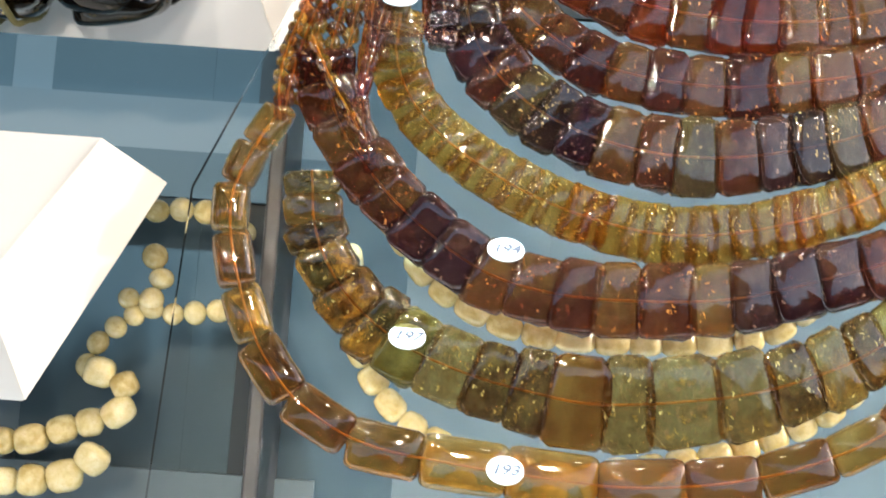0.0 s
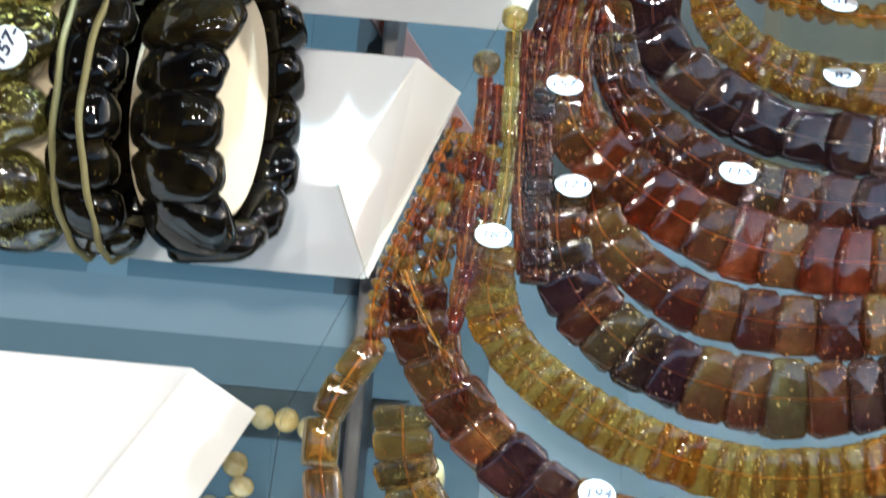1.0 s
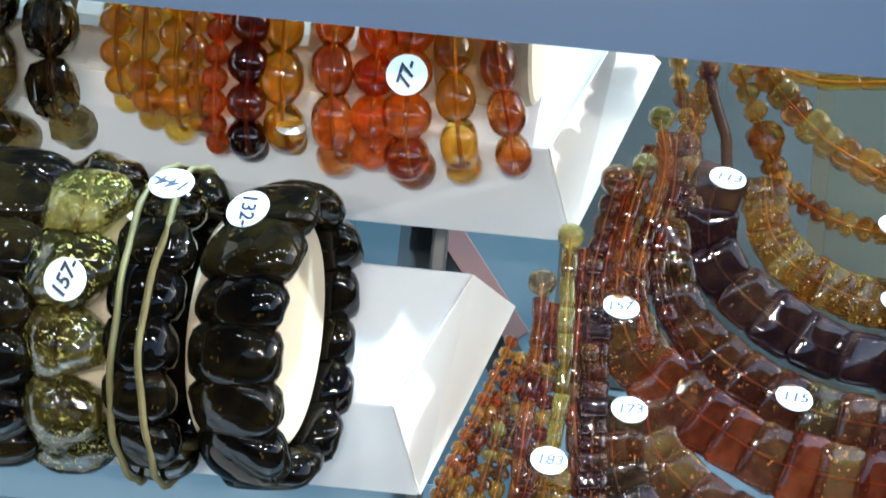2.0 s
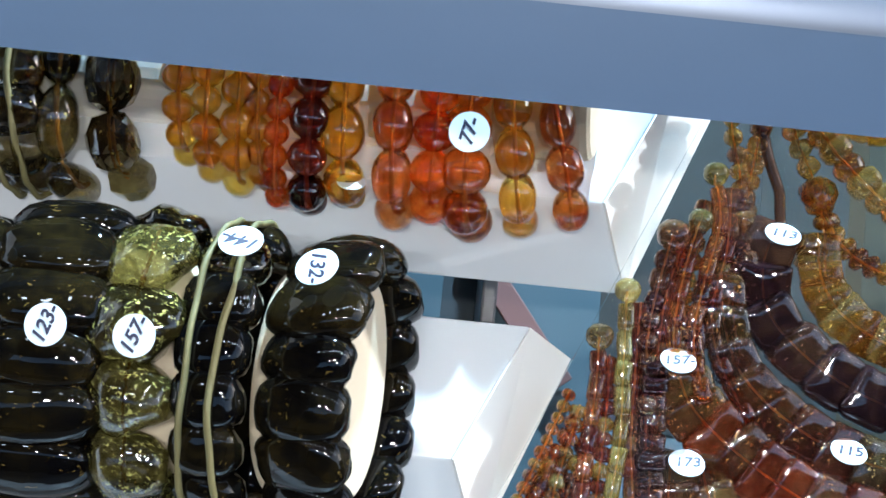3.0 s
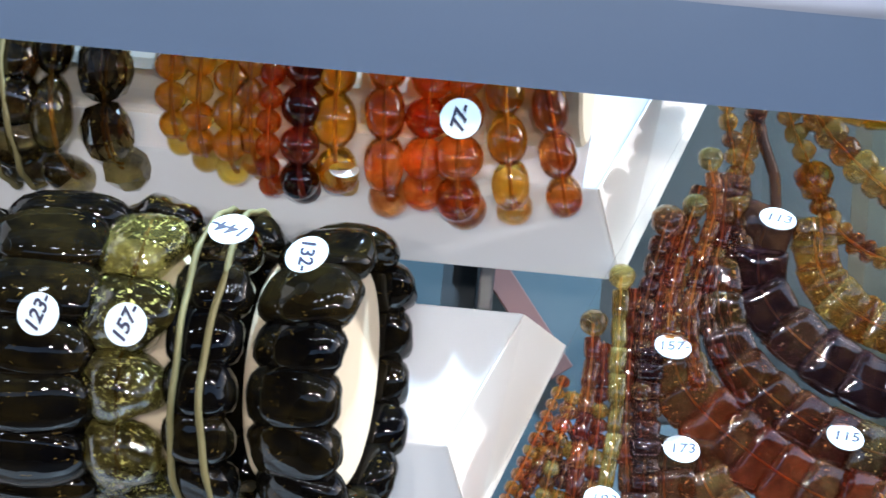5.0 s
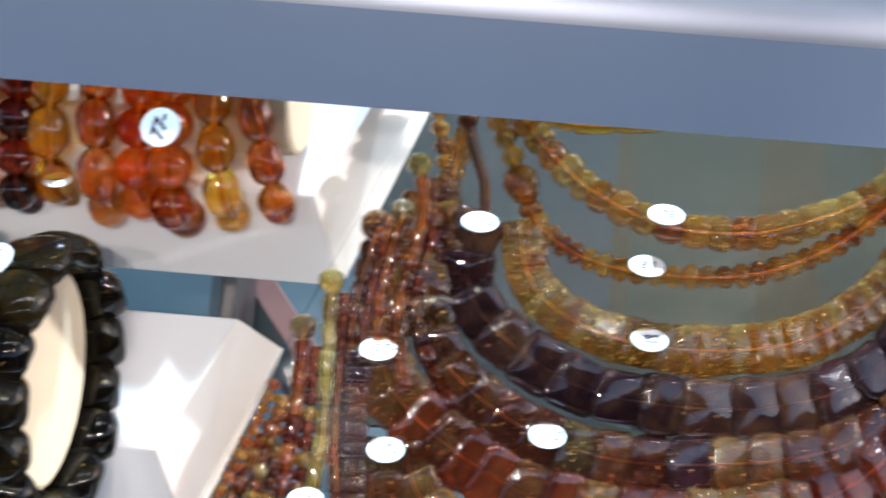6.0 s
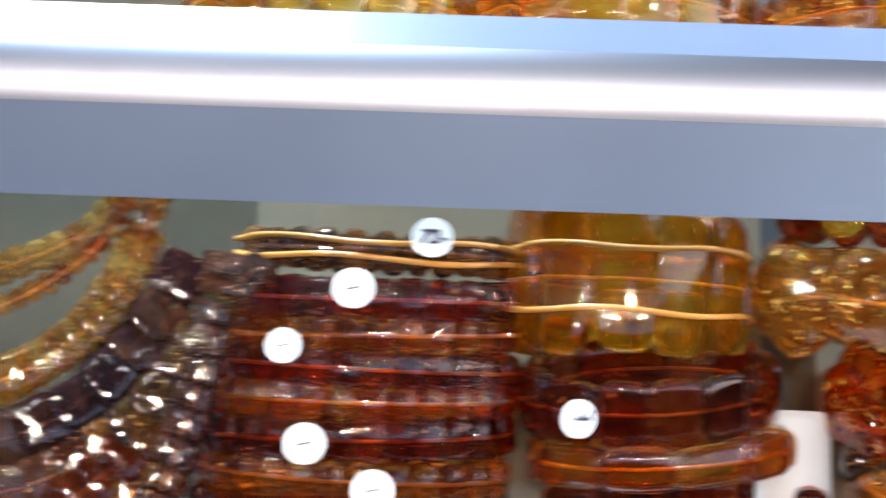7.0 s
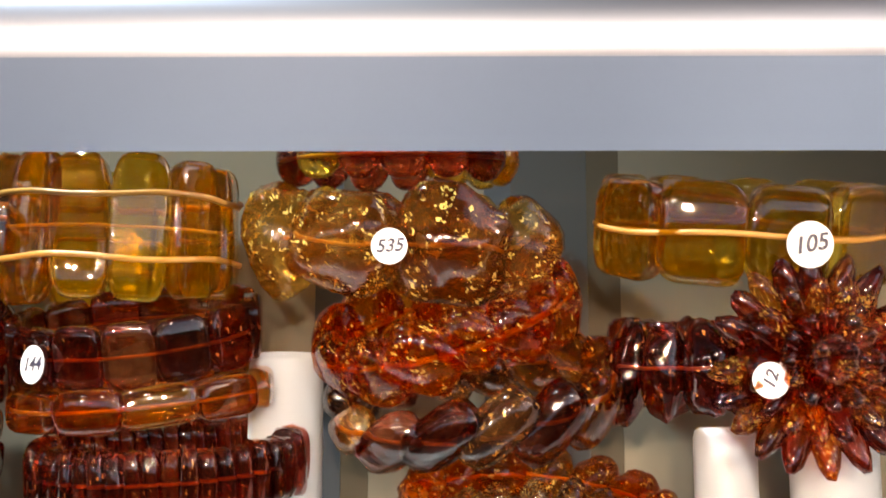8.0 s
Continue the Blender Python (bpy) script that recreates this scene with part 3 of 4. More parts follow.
necklace("red amber collar of close-set plates", [(41, 26), (42, 14), (48, 1), (64, -12), (86, -23.5), (107, -27.5), (132, -28), (156, -24), (180, -13), (203, 9)],
         "plate", RUSSET, 12, 19, 5, w=1.5, grow=0.3, lap=0.78, seed=8, mats=[RUSSET, RUSSET, BRICK], tags=[(41.5, 13.9, 6, "157-")])
necklace("brown amber collar of blunt plates", [(53, 40), (55, 26), (62, 11), (79, -2), (99, -9.5), (124, -12), (163, -7), (188, 4), (209, 24), (216, 44)],
         "plate", BROWN, 13.5, 15.5, 6, mats=[BROWN, UMBERPLATE, RUSSET, MAUVE], w=1, grow=0.2, lap=0.82, seed=9, tags=[(91.5, -6.7, 6, "115")])
necklace("near-black amber necklace of chunky beads", [(68, 56), (65, 44), (68, 30), (83, 16.5), (103, 7.5), (125, 5), (150, 6), (173, 12.5), (191, 26), (204, 43), (214, 62)],
         "plate", NIGHT, 14.5, 16.5, 7, mats=[NIGHT, NIGHT, MAUVE], w=0.5, grow=0.15, lap=0.86, lean=14, seed=10, tags=[(67.6, 52.4, 10, "113")])
necklace("yellow-green amber necklace of thin discs", [(80, 54), (82, 42), (89, 32), (104, 24.5), (123, 21.5), (145, 22.5), (166, 28), (184, 41), (195, 57), (201, 72)],
         "plate", STRAW, 7.5, 14, 7, mats=[STRAW, STRAW, HONEYCHIP], w=1, grow=0.25, lap=0.62, seed=11, tags=[(118.6, 22.8, 7, "82")])
necklace("honey amber necklace of small round beads", [(76, 70), (84, 56), (93, 48.5), (106, 44), (124, 42.5), (147, 44.6), (168, 53), (187, 68), (196, 84)],
         "oval", HONEYCHIP, 5.4, 7.4, 6.5, w=1, lap=0.9, lean=0, tip=0, seed=12, mats=[HONEYCHIP, COGNAC, HONEYCHIP], tags=[(116.6, 44, 7, "81")])
necklace("yellow amber necklace of round beads", [(72, 96), (78, 86), (88, 75), (101, 65), (122, 57), (144, 56.5), (162, 61), (184, 72), (196, 88)],
         "barrel", HONEYCHIP, 7.5, 10, 9, w=1, grow=0.35, lap=0.86, lean=0, tip=0, seed=13, mats=[HONEYCHIP, STRAW, COGNAC], tags=[(121, 59.2, 8, "78")])
necklace("string of clear golden amber tubes high on the board", [(82, 88), (96, 85.5), (114, 87)], "tube", LEMON, 13, 4.6, 4.6, w=1, lap=0.98, lean=0, tip=0, seed=14, mats=[LEMON, HONEYCHIP])


def loose_strand(label, knots, size, mats, seed, kind="round", w=2.0, ratio=1.0, end=None, floor=-4.0, jit=0.15):
    """A string end that runs up the board: tubes or beads, some with a round stopper at the top. Sizes in mm."""
    rnd = random.Random(seed)
    ob = thing("bead_strand", at(knots[0][0], knots[0][1], w), label, "bead strand", "strings along the board's edge")
    inv = ob.matrix_basis.inverted() @ PANEL
    pts, run = string_path(knots, 10)
    s = 0.0
    if end:
        m = pose(pts[0].x * MM, pts[0].y * MM, (floor + w + size * 0.8) * MM) @ Matrix.Diagonal((size * 0.8 * MM, size * 0.78 * MM, size * 0.8 * MM, 1))
        part("bead", shape("oval", 0, end), ob, inv @ m)
        s = size * 0.75
    while s < run[-1]:
        ln = size * ratio * rnd.uniform(1 - jit, 1 + jit)
        th = size * rnd.uniform(1 - jit * 0.7, 1 + jit * 0.7)
        q, d = along(pts, run, s + ln / 2)
        m = pose(q.x * MM, q.y * MM, (floor + w + th / 2) * MM, 0, 0, math.degrees(math.atan2(d.y, d.x)) + rnd.uniform(-6, 6))
        part("bead", shape(kind, rnd.randrange(4), rnd.choice(mats)), ob, inv @ m @ Matrix.Diagonal((ln / 2 * MM, th / 2 * MM, th / 2 * MM, 1)))
        s += ln * 0.97
    part("cord", tube_mesh("cord", [inv @ Vector((p.x * MM, p.y * MM, (floor + w + size / 2) * MM)) for p in pts], 0.22 * MM, CORD, closed=False), ob)


LEGS = (
    ("slim orange amber tubes with a green end bead", [(48.6, 69), (51, 55), (47.5, 36), (46, 20), (50, 4)], 4.6, [COGNAC, ORANGETUBE], "tube", 1.6, PALEOLIVE, 4),
    ("slim orange amber tubes with a green end bead", [(45.2, 55), (42, 41), (40.2, 24), (41, 12)], 4.6, [ORANGETUBE, COGNAC], "tube", 1.6, PALEOLIVE, 4),
    ("slim russet amber tubes", [(54, 66), (54, 48), (51, 30), (54, 16), (62, 2)], 5, [RUSSET, BRICK], "tube", 1.4, None, 2),
    ("brown amber beads", [(37.9, 50), (35, 36), (33, 20), (34, 6), (35, -12)], 6.2, [BROWN, RUSSET], "barrel", 1.0, BROWN, 2),
    ("dark brown amber plates", [(36, 14), (36, -4), (37, -24), (38, -40)], 8.5, [BROWN, MAUVE], "plate", 0.6, None, 0.5),
    ("olive-yellow amber tubes with a round end bead", [(26, 32.7), (26.7, 10), (27.5, -10), (26, -28)], 4.8, [OLIVETUBE], "tube", 1.7, OLIVETUBE, 3),
    ("red-brown amber tubes with an olive end bead", [(19.1, 18.7), (19.3, 3), (17.8, -22), (17, -45), (14, -66)], 5, [BRICK, RUSSET, ORANGETUBE], "tube", 1.5, OLIVE, 3),
    ("red-brown amber tubes", [(22, -26), (18.5, -45), (16.4, -60), (20, -76)], 4.6, [RUSSET, BRICK], "tube", 1.6, None, 4),
    ("cognac amber chips", [(12.5, 3), (5, -17), (-4, -40), (-7, -54), (-6, -66)], 4.2, [COGNAC, HONEYCHIP, ORANGETUBE], "facet", 0.9, None, 3),
    ("cognac amber nuggets", [(15, -4), (8, -20), (0, -38), (-4, -54), (-5, -64)], 5.4, [COGNAC, ORANGETUBE, HONEYCHIP], "nugget", 0.9, None, 1),
    ("gold amber chips", [(15.5, -1), (11, -22), (7, -42), (4, -58)], 5, [HONEYCHIP, STRAW, COGNAC], "nugget", 0.85, None, 2),
    ("russet amber chips", [(20, -6), (14, -26), (11, -44), (6, -62)], 5.4, [RUSSET, HONEYCHIP, BROWN], "nugget", 0.9, None, 1),
    ("russet amber tubes between the legs", [(30.5, 30), (30.5, 10), (31, -12), (34, -34)], 5.4, [RUSSET, BRICK], "tube", 1.3, None, 1),
    ("honey and russet amber chips", [(22.8, 14), (23.2, -4), (22.4, -24), (21, -44)], 5.2, [HONEYCHIP, RUSSET, BRICK], "nugget", 0.9, None, 1),
    ("brick-red amber tubes", [(41, 48), (37.5, 32), (36.5, 14), (37, -4)], 5.2, [BRICK, RUSSET], "tube", 1.4, None, 1),
    ("russet amber beads under the cord", [(59, 62), (58.5, 46), (57, 32), (60, 18)], 6, [RUSSET, BROWN], "barrel", 1.0, None, 0.5),
    ("brown amber beads beside the board's edge", [(47, 62), (44.5, 46), (43, 32), (45, 18)], 5.4, [BROWN, COGNAC], "barrel", 1.0, None, 0.5),
    ("cognac amber chips low on the edge", [(10, -14), (4, -32), (1, -48), (-1, -60)], 5, [COGNAC, BROWN, HONEYCHIP], "nugget", 0.9, None, 0.5),
    ("clear golden faceted amber drops", [(1.2, -42), (7.8, -54.5), (16, -67)], 4.4, [LEMON, HONEYCHIP], "facet", 1.5, None, 6),
    ("brown amber beads below the rail", [(62, 88), (60, 74), (58, 60), (60, 48)], 6.5, [COGNAC, RUSSET, HONEYCHIP], "barrel", 0.9, None, 1),
    ("honey amber beads below the rail", [(53, 96), (53, 84), (56, 72), (57, 62)], 6, [HONEYCHIP, RUSSET], "round", 1.0, None, 1),
    ("straw-yellow amber chips below the rail", [(68, 92), (73, 80), (79, 68), (83, 58)], 7, [STRAW, HONEYCHIP], "nugget", 0.8, None, 2),
    ("brown amber plates at the far edge", [(196, -70), (206, -44), (214, -14)], 12, [BROWN, RUSSET], "plate", 0.7, None, 1),
    ("umber amber plates at the far edge", [(206, -20), (216, 8), (222, 34), (226, 60)], 12, [BROWN, MAUVE], "plate", 0.7, None, 0.5),
    ("olive and umber amber plates at the far edge", [(214, 30), (222, 46), (230, 56), (236, 62)], 11, [OLIVE, UMBERPLATE], "plate", 0.7, None, 1),
    ("honey amber beads at the far edge", [(200, 70), (205, 84), (212, 100)], 8, [HONEYCHIP, COGNAC], "barrel", 0.8, None, 1),
)
for k, (words, knots, size, mats, kind, ratio, end, w) in enumerate(LEGS):
    loose_strand(f"string of {words}", knots, size, mats, 200 + k, kind, w, ratio, end)


def clear_bead():
    """A large faceted clear bead where two threads meet."""
    ob = thing("faceted_bead", at(78.5, 66, 5), "large clear golden faceted amber bead", "bead")
    part("bead", shape("facet", 1, LEMON), ob, Matrix.Diagonal((5.6 * MM, 5.2 * MM, 4.8 * MM, 1)))
    for e in ((4, -22), (9, -20)):
        line = [Vector((e[0] * f + 1.2 * math.sin(3 * f), e[1] * f, -2 - 3 * f)) * MM for f in (0, 0.25, 0.5, 0.75, 1)]
        part("thread", tube_mesh("thread", line, 0.35 * MM, CORD, closed=False), ob)


clear_bead()
thing("neck_cord", at(60, 90, 1), "dark brown cord down to the near-black necklace", "cord",
      me=tube_mesh("neck_cord", [Vector((x * MM, y * MM, 0)) for x, y in ((-1, 8), (0, 0), (4, -14), (8, -24), (9, -34))], 1.7 * MM, NIGHT, closed=False, sides=10))
# milky strings that lie deeper, behind the glass
necklace("milky cream amber string of barrel beads behind glass", [(12, -96), (20, -130), (42, -153), (86, -160), (128, -152), (157, -139), (172, -126)], "barrel", MILK, 10, 9, 8.6, w=-40, lap=0.95, lean=0, tip=0, seed=23)
necklace("milky cream amber string of flat beads behind glass", [(26, -88), (40, -106), (70, -119), (121, -118), (146, -112), (166, -90)], "barrel", MILK, 11, 9, 8, w=-40, lap=0.95, lean=0, tip=0, seed=24)
for k, (knots, sz, kd) in enumerate((([(-60, -92), (-44, -88.5), (-30, -89), (-20, -94)], 7.6, "round"), ([(-50, -100), (-45, -109), (-49, -119), (-62, -130), (-66, -140)], 7.6, "round"), ([(-58, -116), (-41, -121), (-26, -119), (-14, -124)], 7.4, "round"),
                                     ([(-66, -139), (-54, -143), (-54, -152), (-72, -159), (-84, -163), (-110, -164)], 9.5, "barrel"), ([(-58, -163), (-65, -171), (-80, -175), (-110, -177)], 10, "barrel"))):
    loose_strand("string of milky cream amber beads low in the case", knots, sz, [MILK], 230 + k, kd, w=-46)


# ---- bracelets ----
def ring_frame(u, v, w, axis, swing, tip):
    """axis 'u': the ring stands across the steps; axis 'v': it lies on a stack."""
    if axis == "u":
        return pose(u * MM, v * MM, w * MM) @ pose(0, 0, 0, 0, swing, tip) @ pose(0, 0, 0, 0, 90, 0)
    return pose(u * MM, v * MM, w * MM) @ pose(0, 0, 0, tip, 0, swing) @ pose(0, 0, 0, -90, 0, 0)


def bracelet(label, u, v, w, ra, rb, kind, mat, size, axis="u", swing=-20, tip=0, seed=1, group="", mats=None, tags=(), cords=0, cord_mat=None, phase=0.0, wave=0.0, size_jit=0.08, twist=0, pack=0.95):
    """An oval ring of beads. ra: half height or half width, rb: half depth of the bead line; size: along, radial, wide."""
    rnd = random.Random(seed)
    ob = thing("bracelet", PANEL @ ring_frame(u, v, w, axis, swing, tip), label, "bracelet", group)
    steps = 240
    line = []
    for k in range(steps):
        a = 2 * math.pi * k / steps
        # in the ring's own plane: for axis 'u' local x is the depth, y the height; for 'v' x is the width, y the depth
        line.append(Vector((rb * math.cos(a), ra * math.sin(a), 0)) if axis == "u" else Vector((ra * math.cos(a), rb * math.sin(a), 0)))
    run = [0.0]
    for k in range(steps):
        run.append(run[-1] + (line[(k + 1) % steps] - line[k]).length)
    count = max(6, round(run[-1] / (size[0] * (0.74 if axis == "u" and kind == "barrel" else 0.9 if axis == "u" else pack))))
    pitch = run[-1] / count
    for i in range(count):
        s = (i + phase) * pitch % run[-1]
        k = min(int(np.searchsorted(run, s, "right")) - 1, steps - 1)
        f = (s - run[k]) / (run[k + 1] - run[k])
        q = line[k].lerp(line[(k + 1) % steps], f)
        d = (line[(k + 1) % steps] - line[k]).normalized()
        mt = rnd.choice(mats) if mats else mat
        j = 1 + size_jit * rnd.uniform(-1, 1)
        off = wave * math.sin(2 * math.pi * i * 3 / count)
        m = pose(q.x * MM, q.y * MM, off * MM, 0, 0, math.degrees(math.atan2(d.y, d.x))) @ pose(0, 0, 0, rnd.uniform(-5, 5) + 0, rnd.uniform(-4, 4) + twist, rnd.uniform(-3, 3))
        # bead axes: x along, y radial, z across the ring; the plate's long way lies across
        m = m @ Matrix.Diagonal((size[0] / 2 * j * MM, size[1] / 2 * j * MM, size[2] / 2 * (1 + size_jit * rnd.uniform(-1, 1)) * MM, 1))
        part("bead", shape(kind, rnd.randrange(4), mt), ob, m)
    part("elastic", tube_mesh("elastic", [p * MM for p in line[::4]], 0.5 * MM, cord_mat or CORD), ob)
    for c in range(cords):
        z = (c - (cords - 1) / 2) * size[2] * 0.42
        pts = []
        for k in range(0, steps, 3):
            o = line[k].normalized() * (size[1] / 2 + 0.9 + 0.5 * math.sin(k * 0.35 + c))
            pts.append((line[k] + o + Vector((0, 0, z + 0.7 * math.sin(k * 0.12 + 2 * c)))) * MM)
        part("cord", tube_mesh("cord", pts, 0.95 * MM, cord_mat or CORD), ob, None, "thin rough cord round the beads")
    for tu, tv, tw, text, turn, lean, sw, sz in tags:
        price_tag(ob, tag_pose(tu, tv, tw, turn, lean, sw), text, sz)
    return ob


def cushion(u0, u1, v, w, ra, rb, swing, label, mat=CREAM):
    """Oval cream roll that carries bracelets; rounded rims at both ends."""
    n, vs, fs = 40, [], []
    half = (u1 - u0) / 2
    prof = [(-half, 0.93), (-half + 1, 0.98), (-half + 3, 1.0), (half - 3, 1.0), (half - 1, 0.98), (half, 0.93)]
    for z, f in prof:
        vs += [(rb * f * math.cos(2 * math.pi * k / n) * MM, ra * f * math.sin(2 * math.pi * k / n) * MM, z * MM) for k in range(n)]
    for r in range(len(prof) - 1):
        fs += [(r * n + k, r * n + (k + 1) % n, (r + 1) * n + (k + 1) % n, (r + 1) * n + k) for k in range(n)]
    fs += [tuple(range(n))[::-1], tuple(range((len(prof) - 1) * n, len(prof) * n))]
    thing("cushion", PANEL @ ring_frame((u0 + u1) / 2, v, w, "u", swing, 0), label, "cushion", me=mesh_of("cushion", vs, fs, mat, False))


G1 = "black bracelets on the step"
cushion(-204, -84, -3, 13, 30, 10, 0, "cream padded roll under black bracelets")
cushion(-72, -44.5, -3, 16, 31, 13, -28, "cream padded roll end inside a black bracelet")
bracelet("black amber bracelet of chunky barrel beads", -52.5, -3.5, 15, 36, 18, "barrel", BLACK, (18.5, 13, 29), swing=-28, seed=31, group=G1, tags=[(-60.3, 26.6, 41, "132-", -80, 30, -20, 1.12)])
bracelet("black amber bracelet bound with two green cords", -81.5, -3.5, 14, 36, 16, "barrel", BLACK, (17, 13, 21), swing=-17, seed=32, group=G1, cords=2, cord_mat=GREEN_CORD, mats=[BLACK, BLACK, SMOKE], tags=[(-80.7, 31.4, 40, "144-", 165, 42, -5, 1.12)])
bracelet("moss-green sparkling amber bracelet of rough nuggets", -104.5, -2, 12, 37, 16, "nugget", MOSS, (21, 15, 25), swing=-12, seed=33, group=G1, mats=[MOSS, MOSS, SMOKE], tags=[(-105.8, 4.3, 36.5, "157-", 70, 0, -8, 1.1)])
bracelet("black amber bracelet of broad oval beads", -131, -3, 9, 37, 16, "barrel", BLACK, (19, 15, 37), swing=-6, seed=34, group=G1, tags=[(-129.8, 5.0, 33.5, "123-", 72, 0, -8, 1.1)])
bracelet("black amber bracelet of round beads", -159, -4, 8, 35, 15, "oval", BLACK, (18, 15, 30), swing=-4, seed=35, group=G1, tags=[(-154, 25, 30, "130-", 72, 25, -8, 1.1)])
bracelet("black amber bracelet of round beads", -186, -4, 8, 35, 15, "oval", BLACK, (18, 15, 30), swing=0, seed=36, group=G1)

G2 = "amber bracelets on the upper step"
cushion(-200, -16, 90, -5, 22, 9, 0, "white padded roll under amber bracelets", LIT_WHITE)
cushion(-16, 13, 91, -1, 22, 12, -16, "cream padded roll end inside amber bracelets")
bracelet("smoky amber bracelet of faceted drops", -122, 86, -4, 34, 15, "facet", SMOKE, (19, 15, 16), seed=41, group=G2, size_jit=0.05)
bracelet("smoky black amber bracelet of long beads", -137, 84, -4, 36, 15, "oval", SMOKE, (22, 12, 12), seed=42, group=G2)
bracelet("smoky amber bracelet with two green cords", -150, 84, -4, 33, 15, "barrel", SMOKE, (16, 13, 19), seed=43, group=G2, cords=2, cord_mat=GREEN_CORD)
bracelet("dark brown amber bracelet of large drops", -170, 82, -4, 35, 15, "oval", UMBER, (19, 15, 18), seed=44, group=G2)
for k, (bu, ra, _, sz, mt, kd) in enumerate(((-104, 27, 20, 9.5, LEMON, "round"), (-97, 31, 24, 9, HONEY, "round"), (-89, 34, 22, 10.5, LEMON, "round"), (-82, 33, 27, 8, HONEY, "round"), (-76, 38, 30, 7.5, ORANGE, "round"),
                                             (-68, 38, 21, 12, WINE, "round"), (-57, 35, 13, 0, LEMON, "oval"), (-44, 38, 13, 0, COGNAC, "oval"), (-32, 35, 17, 13, ORANGE, "round"), (-21, 40, 17, 14, COGNAC, "round"),
                                             (-11, 38, 14, 0, HONEY, "oval"), (-1, 37, 16, 0, COGNAC, "oval"))):
    size = (sz, sz, sz) if sz else ((17, 12, 12) if k < 9 else (15, 11, 11))
    words = {HONEY: "honey", LEMON: "lemon-yellow", ORANGE: "orange", WINE: "dark cherry", COGNAC: "cognac"}[mt]
    tags = [(-24.2, 69.8, 23, "77-", 78, 0, -8, 1.1)] if k == 9 else [(-56, 55, 8, "", 0, 50, 0, 0.8)] if k == 6 else ()
    bracelet(f"{words} amber bracelet of {'oval' if not sz else 'round'} beads", bu, 88, -3, ra, 16, kd, mt, size, seed=50 + k, group=G2, swing=-12 + (k % 3) * 4, tip={10: 7, 11: 15}.get(k, (k % 4) - 2), tags=tags, phase=0.3 * k)

# stacks of bracelets at the other end
G3 = "stacked amber bracelets"


def stand(u, top, w, r, label):
    n, vs, fs = 32, [], []
    prof = [(-320, 1.0), (top - 3, 1.0), (top - 0.8, 0.93), (top, 0.8)]
    for v, f in prof:
        vs += [(r * f * math.cos(2 * math.pi * k / n) * MM, v * MM, r * 0.8 * f * math.sin(2 * math.pi * k / n) * MM) for k in range(n)]
    for q in range(len(prof) - 1):
        fs += [(q * n + k, q * n + (k + 1) % n, (q + 1) * n + (k + 1) % n, (q + 1) * n + k) for k in range(n)]
    fs += [tuple(range(n)), tuple(range((len(prof) - 1) * n, len(prof) * n))[::-1]]
    me = mesh_of("bracelet_stand", vs, fs, STAND, False)
    for p in me.polygons:
        p.use_smooth = len(p.vertices) == 4
    ob = thing("bracelet_stand", at(u, 0, w), label, "bracelet stand", "white bracelet stands")
    part("post", me, ob)
    part("screw", disc_mesh("screw", 1.3 * MM, 0.8 * MM, STEEL_DARK), ob, pose(r * 0.45 * MM, (top - 30) * MM, r * 0.74 * MM), "small dark screw")


for k, (v, mt, hh, ra) in enumerate(((73, UMBER, 11, 41), (58, CHERRY, 11, 42), (47, COGNAC, 9.5, 43), (37, CHERRY, 9.5, 44), (27, GLOW, 10, 44), (16, CHERRY, 11, 45), (4, COGNAC, 11, 45), (-8, CHERRY, 11, 46), (-20, CHERRY, 11, 46))):
    lab = {UMBER: "dark umber", COGNAC: "cognac", GLOW: "glowing orange", CHERRY: "cherry-red"}[mt]
    tags = {0: [(288.5, 71.8, 11.5, "72-", 0, 0, 0, 1.15)], 1: [(266, 55.7, 13, "", 0, 0, 0, 1.15)], 2: [(246.4, 38.2, 13, "", 0, 0, -10, 1.0)], 5: [(253.9, 10.2, 12, "", 0, 0, -5, 1.15)], 6: [(274, -2.4, 11, "", 0, 0, 0, 1.15)]}.get(k, ())
    bracelet(f"{lab} amber bracelet of small square beads in a stack", 272 - 1.0 * k, v, -26, ra, 30, "plate" if k % 2 else "barrel", mt, (9.5, 9, hh + 1.6), "v", swing=(k % 3 - 1) * 1.2, tip=8, seed=70 + k, group=G3, tags=tags, cords=2 if k == 0 else 0, cord_mat=CORD)
bracelet("wide honey amber cuff of tall clear tiles", 350.5, 65, -24, 33, 27, "tile", LEMON, (18.5, 10, 46), "v", swing=-1, tip=5, seed=81, group=G3, mats=[LEMON, HONEY, LEMON], cords=2, cord_mat=CORD)
bracelet("dark cherry-brown amber cuff of smooth tiles", 357.5, 32, -24, 37, 27, "tile", MAROON, (16, 7, 21), "v", swing=5, tip=20, seed=82, group=G3, mats=[MAROON, MAROON, CHERRY], tags=[(333.4, 20.5, 2.5, "144", 0, 0, -38, 1.1)])
bracelet("glowing orange amber ring of tube beads", 361, 13, -24, 37, 28, "tube", GLOW, (22, 9, 13), "v", swing=5, tip=12, seed=83, group=G3)
bracelet("dark red ribbed amber bracelet of thin discs", 369, -9, -26, 39, 28, "plate", CHERRY, (5.4, 11, 20), "v", swing=3, tip=12, seed=84, group=G3)
bracelet("gold sparkling amber bracelet of very large nuggets", 442, 62, -24, 38, 24, "nugget", GOLD, (38, 28, 35), "v", swing=-2, tip=10, seed=85, group=G3, phase=0.0, tags=[(440.2, 53.5, 18, "535", 4, 0, 0, 1.02)])
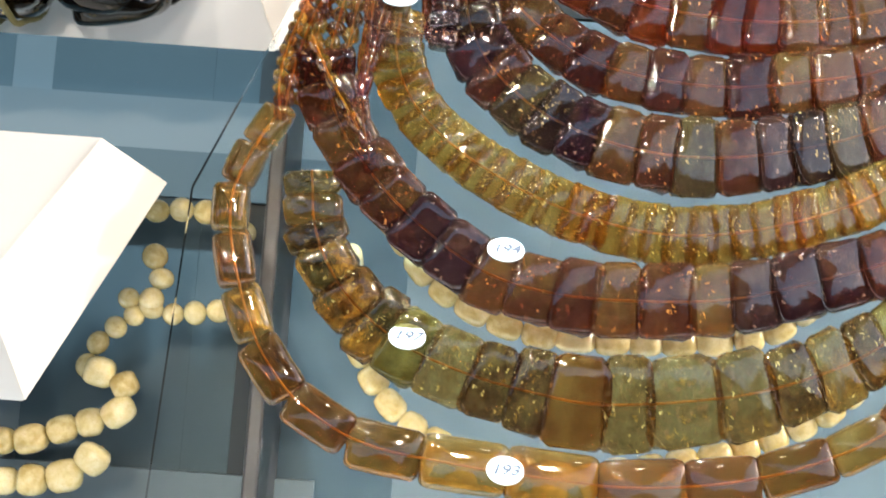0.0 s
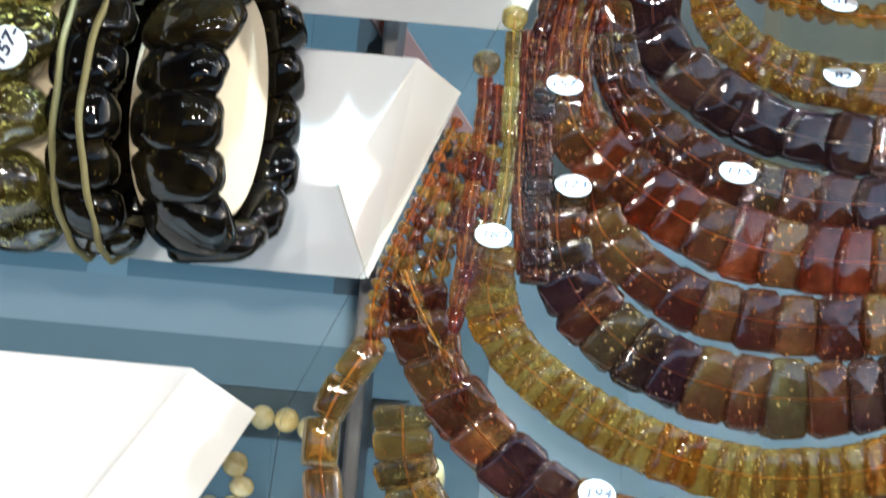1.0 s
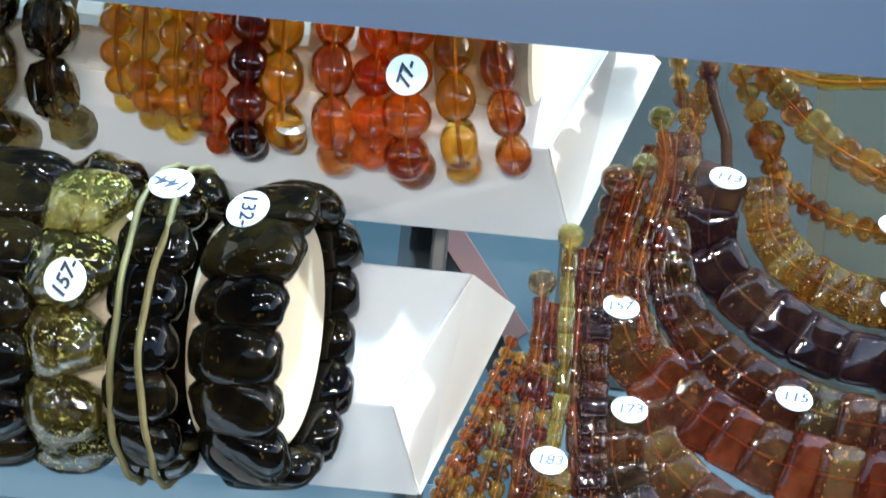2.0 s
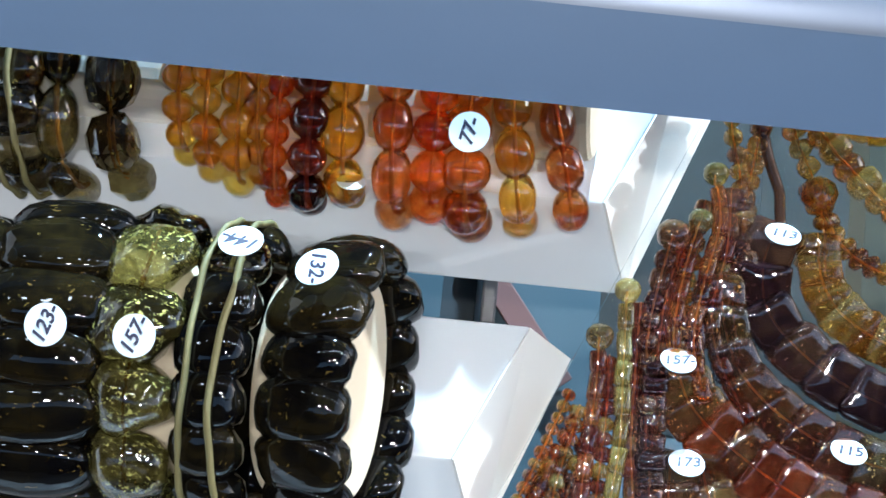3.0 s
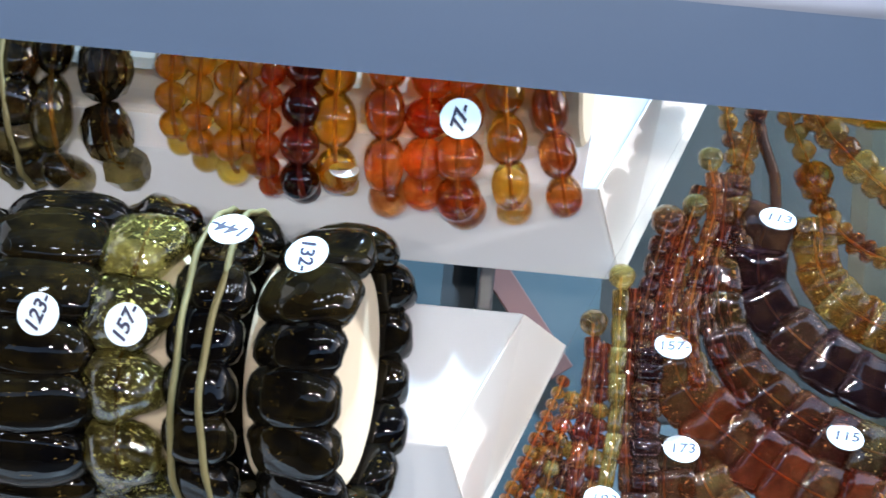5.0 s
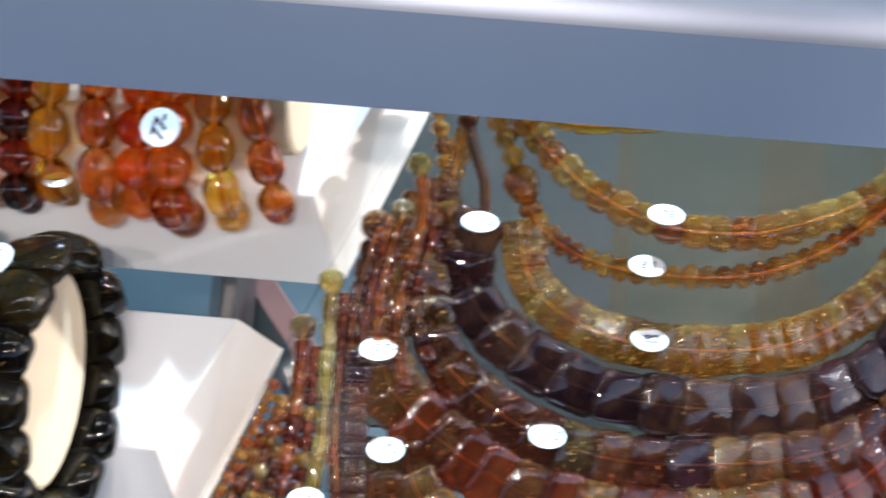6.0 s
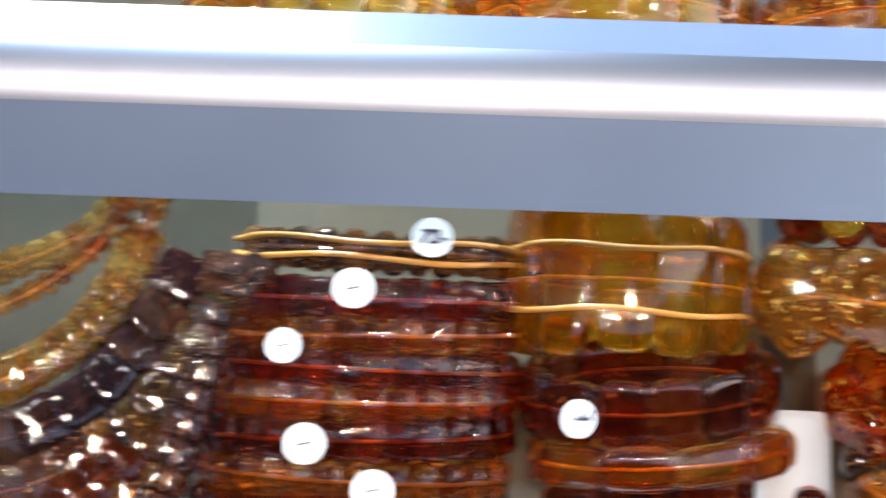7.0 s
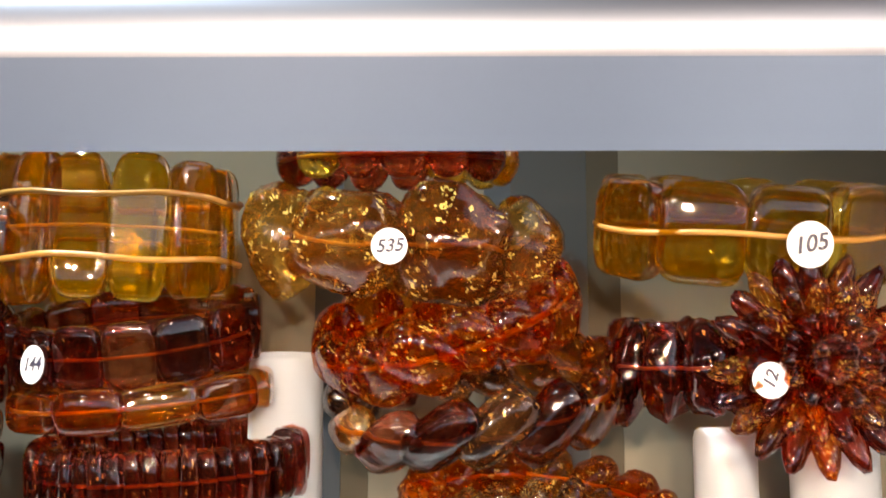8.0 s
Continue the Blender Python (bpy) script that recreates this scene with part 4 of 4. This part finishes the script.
bracelet("amber bracelet of lemon and cherry beads", 440, 90, -28, 34, 24, "oval", HONEY, (15, 13, 16), "v", swing=0, tip=8, seed=86, group=G3, mats=[LEMON, CHERRY, HONEY])
bracelet("orange twisted amber bracelet of rough chips", 457, 36, -24, 37, 26, "barrel", ORANGE, (25, 14, 21), "v", swing=17, tip=26, seed=87, group=G3, wave=2, twist=34, pack=0.62, size_jit=0.14)
bracelet("dark braided amber bracelet of twisted lumps", 466, 12, -24, 41, 27, "barrel", UMBER, (27, 13, 17), "v", mats=[UMBER, COGNAC, MAROON], swing=8, tip=28, seed=88, group=G3, wave=2, twist=-36, pack=0.6, size_jit=0.14)
bracelet("orange sparkling amber bracelet of round lumps", 485, -22, -24, 37, 28, "nugget", ORANGE, (17, 16, 17), "v", swing=-4, tip=22, seed=89, group=G3)
bracelet("olive amber bracelet of round beads lower in the stack", 485, -30, -26, 26, 22, "round", OLIVE, (13, 13, 22), "v", swing=0, tip=20, seed=90, group=G3)
bracelet("wide lemon amber cuff of clear square tiles", 553, 66, -24, 42, 28, "tile", LEMON, (25, 11, 32), "v", swing=-2, tip=14, seed=91, group=G3, mats=[LEMON, HONEY, LEMON], cords=1, cord_mat=CORD, tags=[(561.5, 53.5, 20, "105", 10, -10, 0, 1.3)])


def flower_bracelet(u, v, w):
    """Dark cherry ring with a burst of petals on its front."""
    ob = bracelet("dark red amber bracelet with a flower of pointed petals", u, v, w, 40, 27, "nugget", CHERRY, (15, 12, 30), "v", swing=0, tip=6, seed=92, group=G3)
    rnd = random.Random(93)
    inv = ob.matrix_basis.inverted() @ PANEL
    for ring, (n, r, ln, ww) in enumerate(((20, 24, 21, 5), (17, 17, 18, 10), (12, 10, 15, 15), (6, 4, 11, 19))):
        for i in range(n):
            a = 360 * (i + 0.5 * (ring % 2)) / n + rnd.uniform(-5, 5)
            m = pose((u + 14) * MM, (v - 2) * MM, (w + 27 + ww) * MM, 0, 0, a) @ pose(r * MM, 0, 0, 0, -18 - 16 * ring, 0) @ pose(0, 0, 0, 0, 0, -90)
            part("petal", shape("petal", rnd.randrange(4), rnd.choice([CHERRY, CHERRY, ORANGE, COGNAC])), ob, inv @ m @ Matrix.Diagonal((4.8 * MM, ln / 2 * MM, 3.6 * MM, 1)))
    price_tag(ob, tag_pose(549.1, 14.6, 18, 70, 0, 0), "12", 1.0)


flower_bracelet(552, 22, -24)
bracelet("dark cherry amber bracelet of round beads at the end", 632, 20, -26, 36, 27, "round", CHERRY, (14, 13, 16), "v", tip=8, swing=0, seed=94, group=G3)
stand(405, 27, -32, 12, "white round bracelet stand with a smooth top")
stand(544, 3, -26, 10, "white round bracelet stand below a flower bracelet")
stand(578, 2, -26, 14, "white round bracelet stand below a flower bracelet")
# the row above the rail
for k, (u, mt, kd) in enumerate(((250, HONEY, "barrel"), (345, LEMON, "tile"), (440, COGNAC, "oval"), (545, HONEY, "oval"))):
    bracelet("amber bracelet on the row above the rail", u, 150, -26, 42, 27, kd, mt, (17, 12, 26), "v", swing=0, tip=-4, seed=100 + k, group=G3, mats=[HONEY, LEMON, COGNAC])
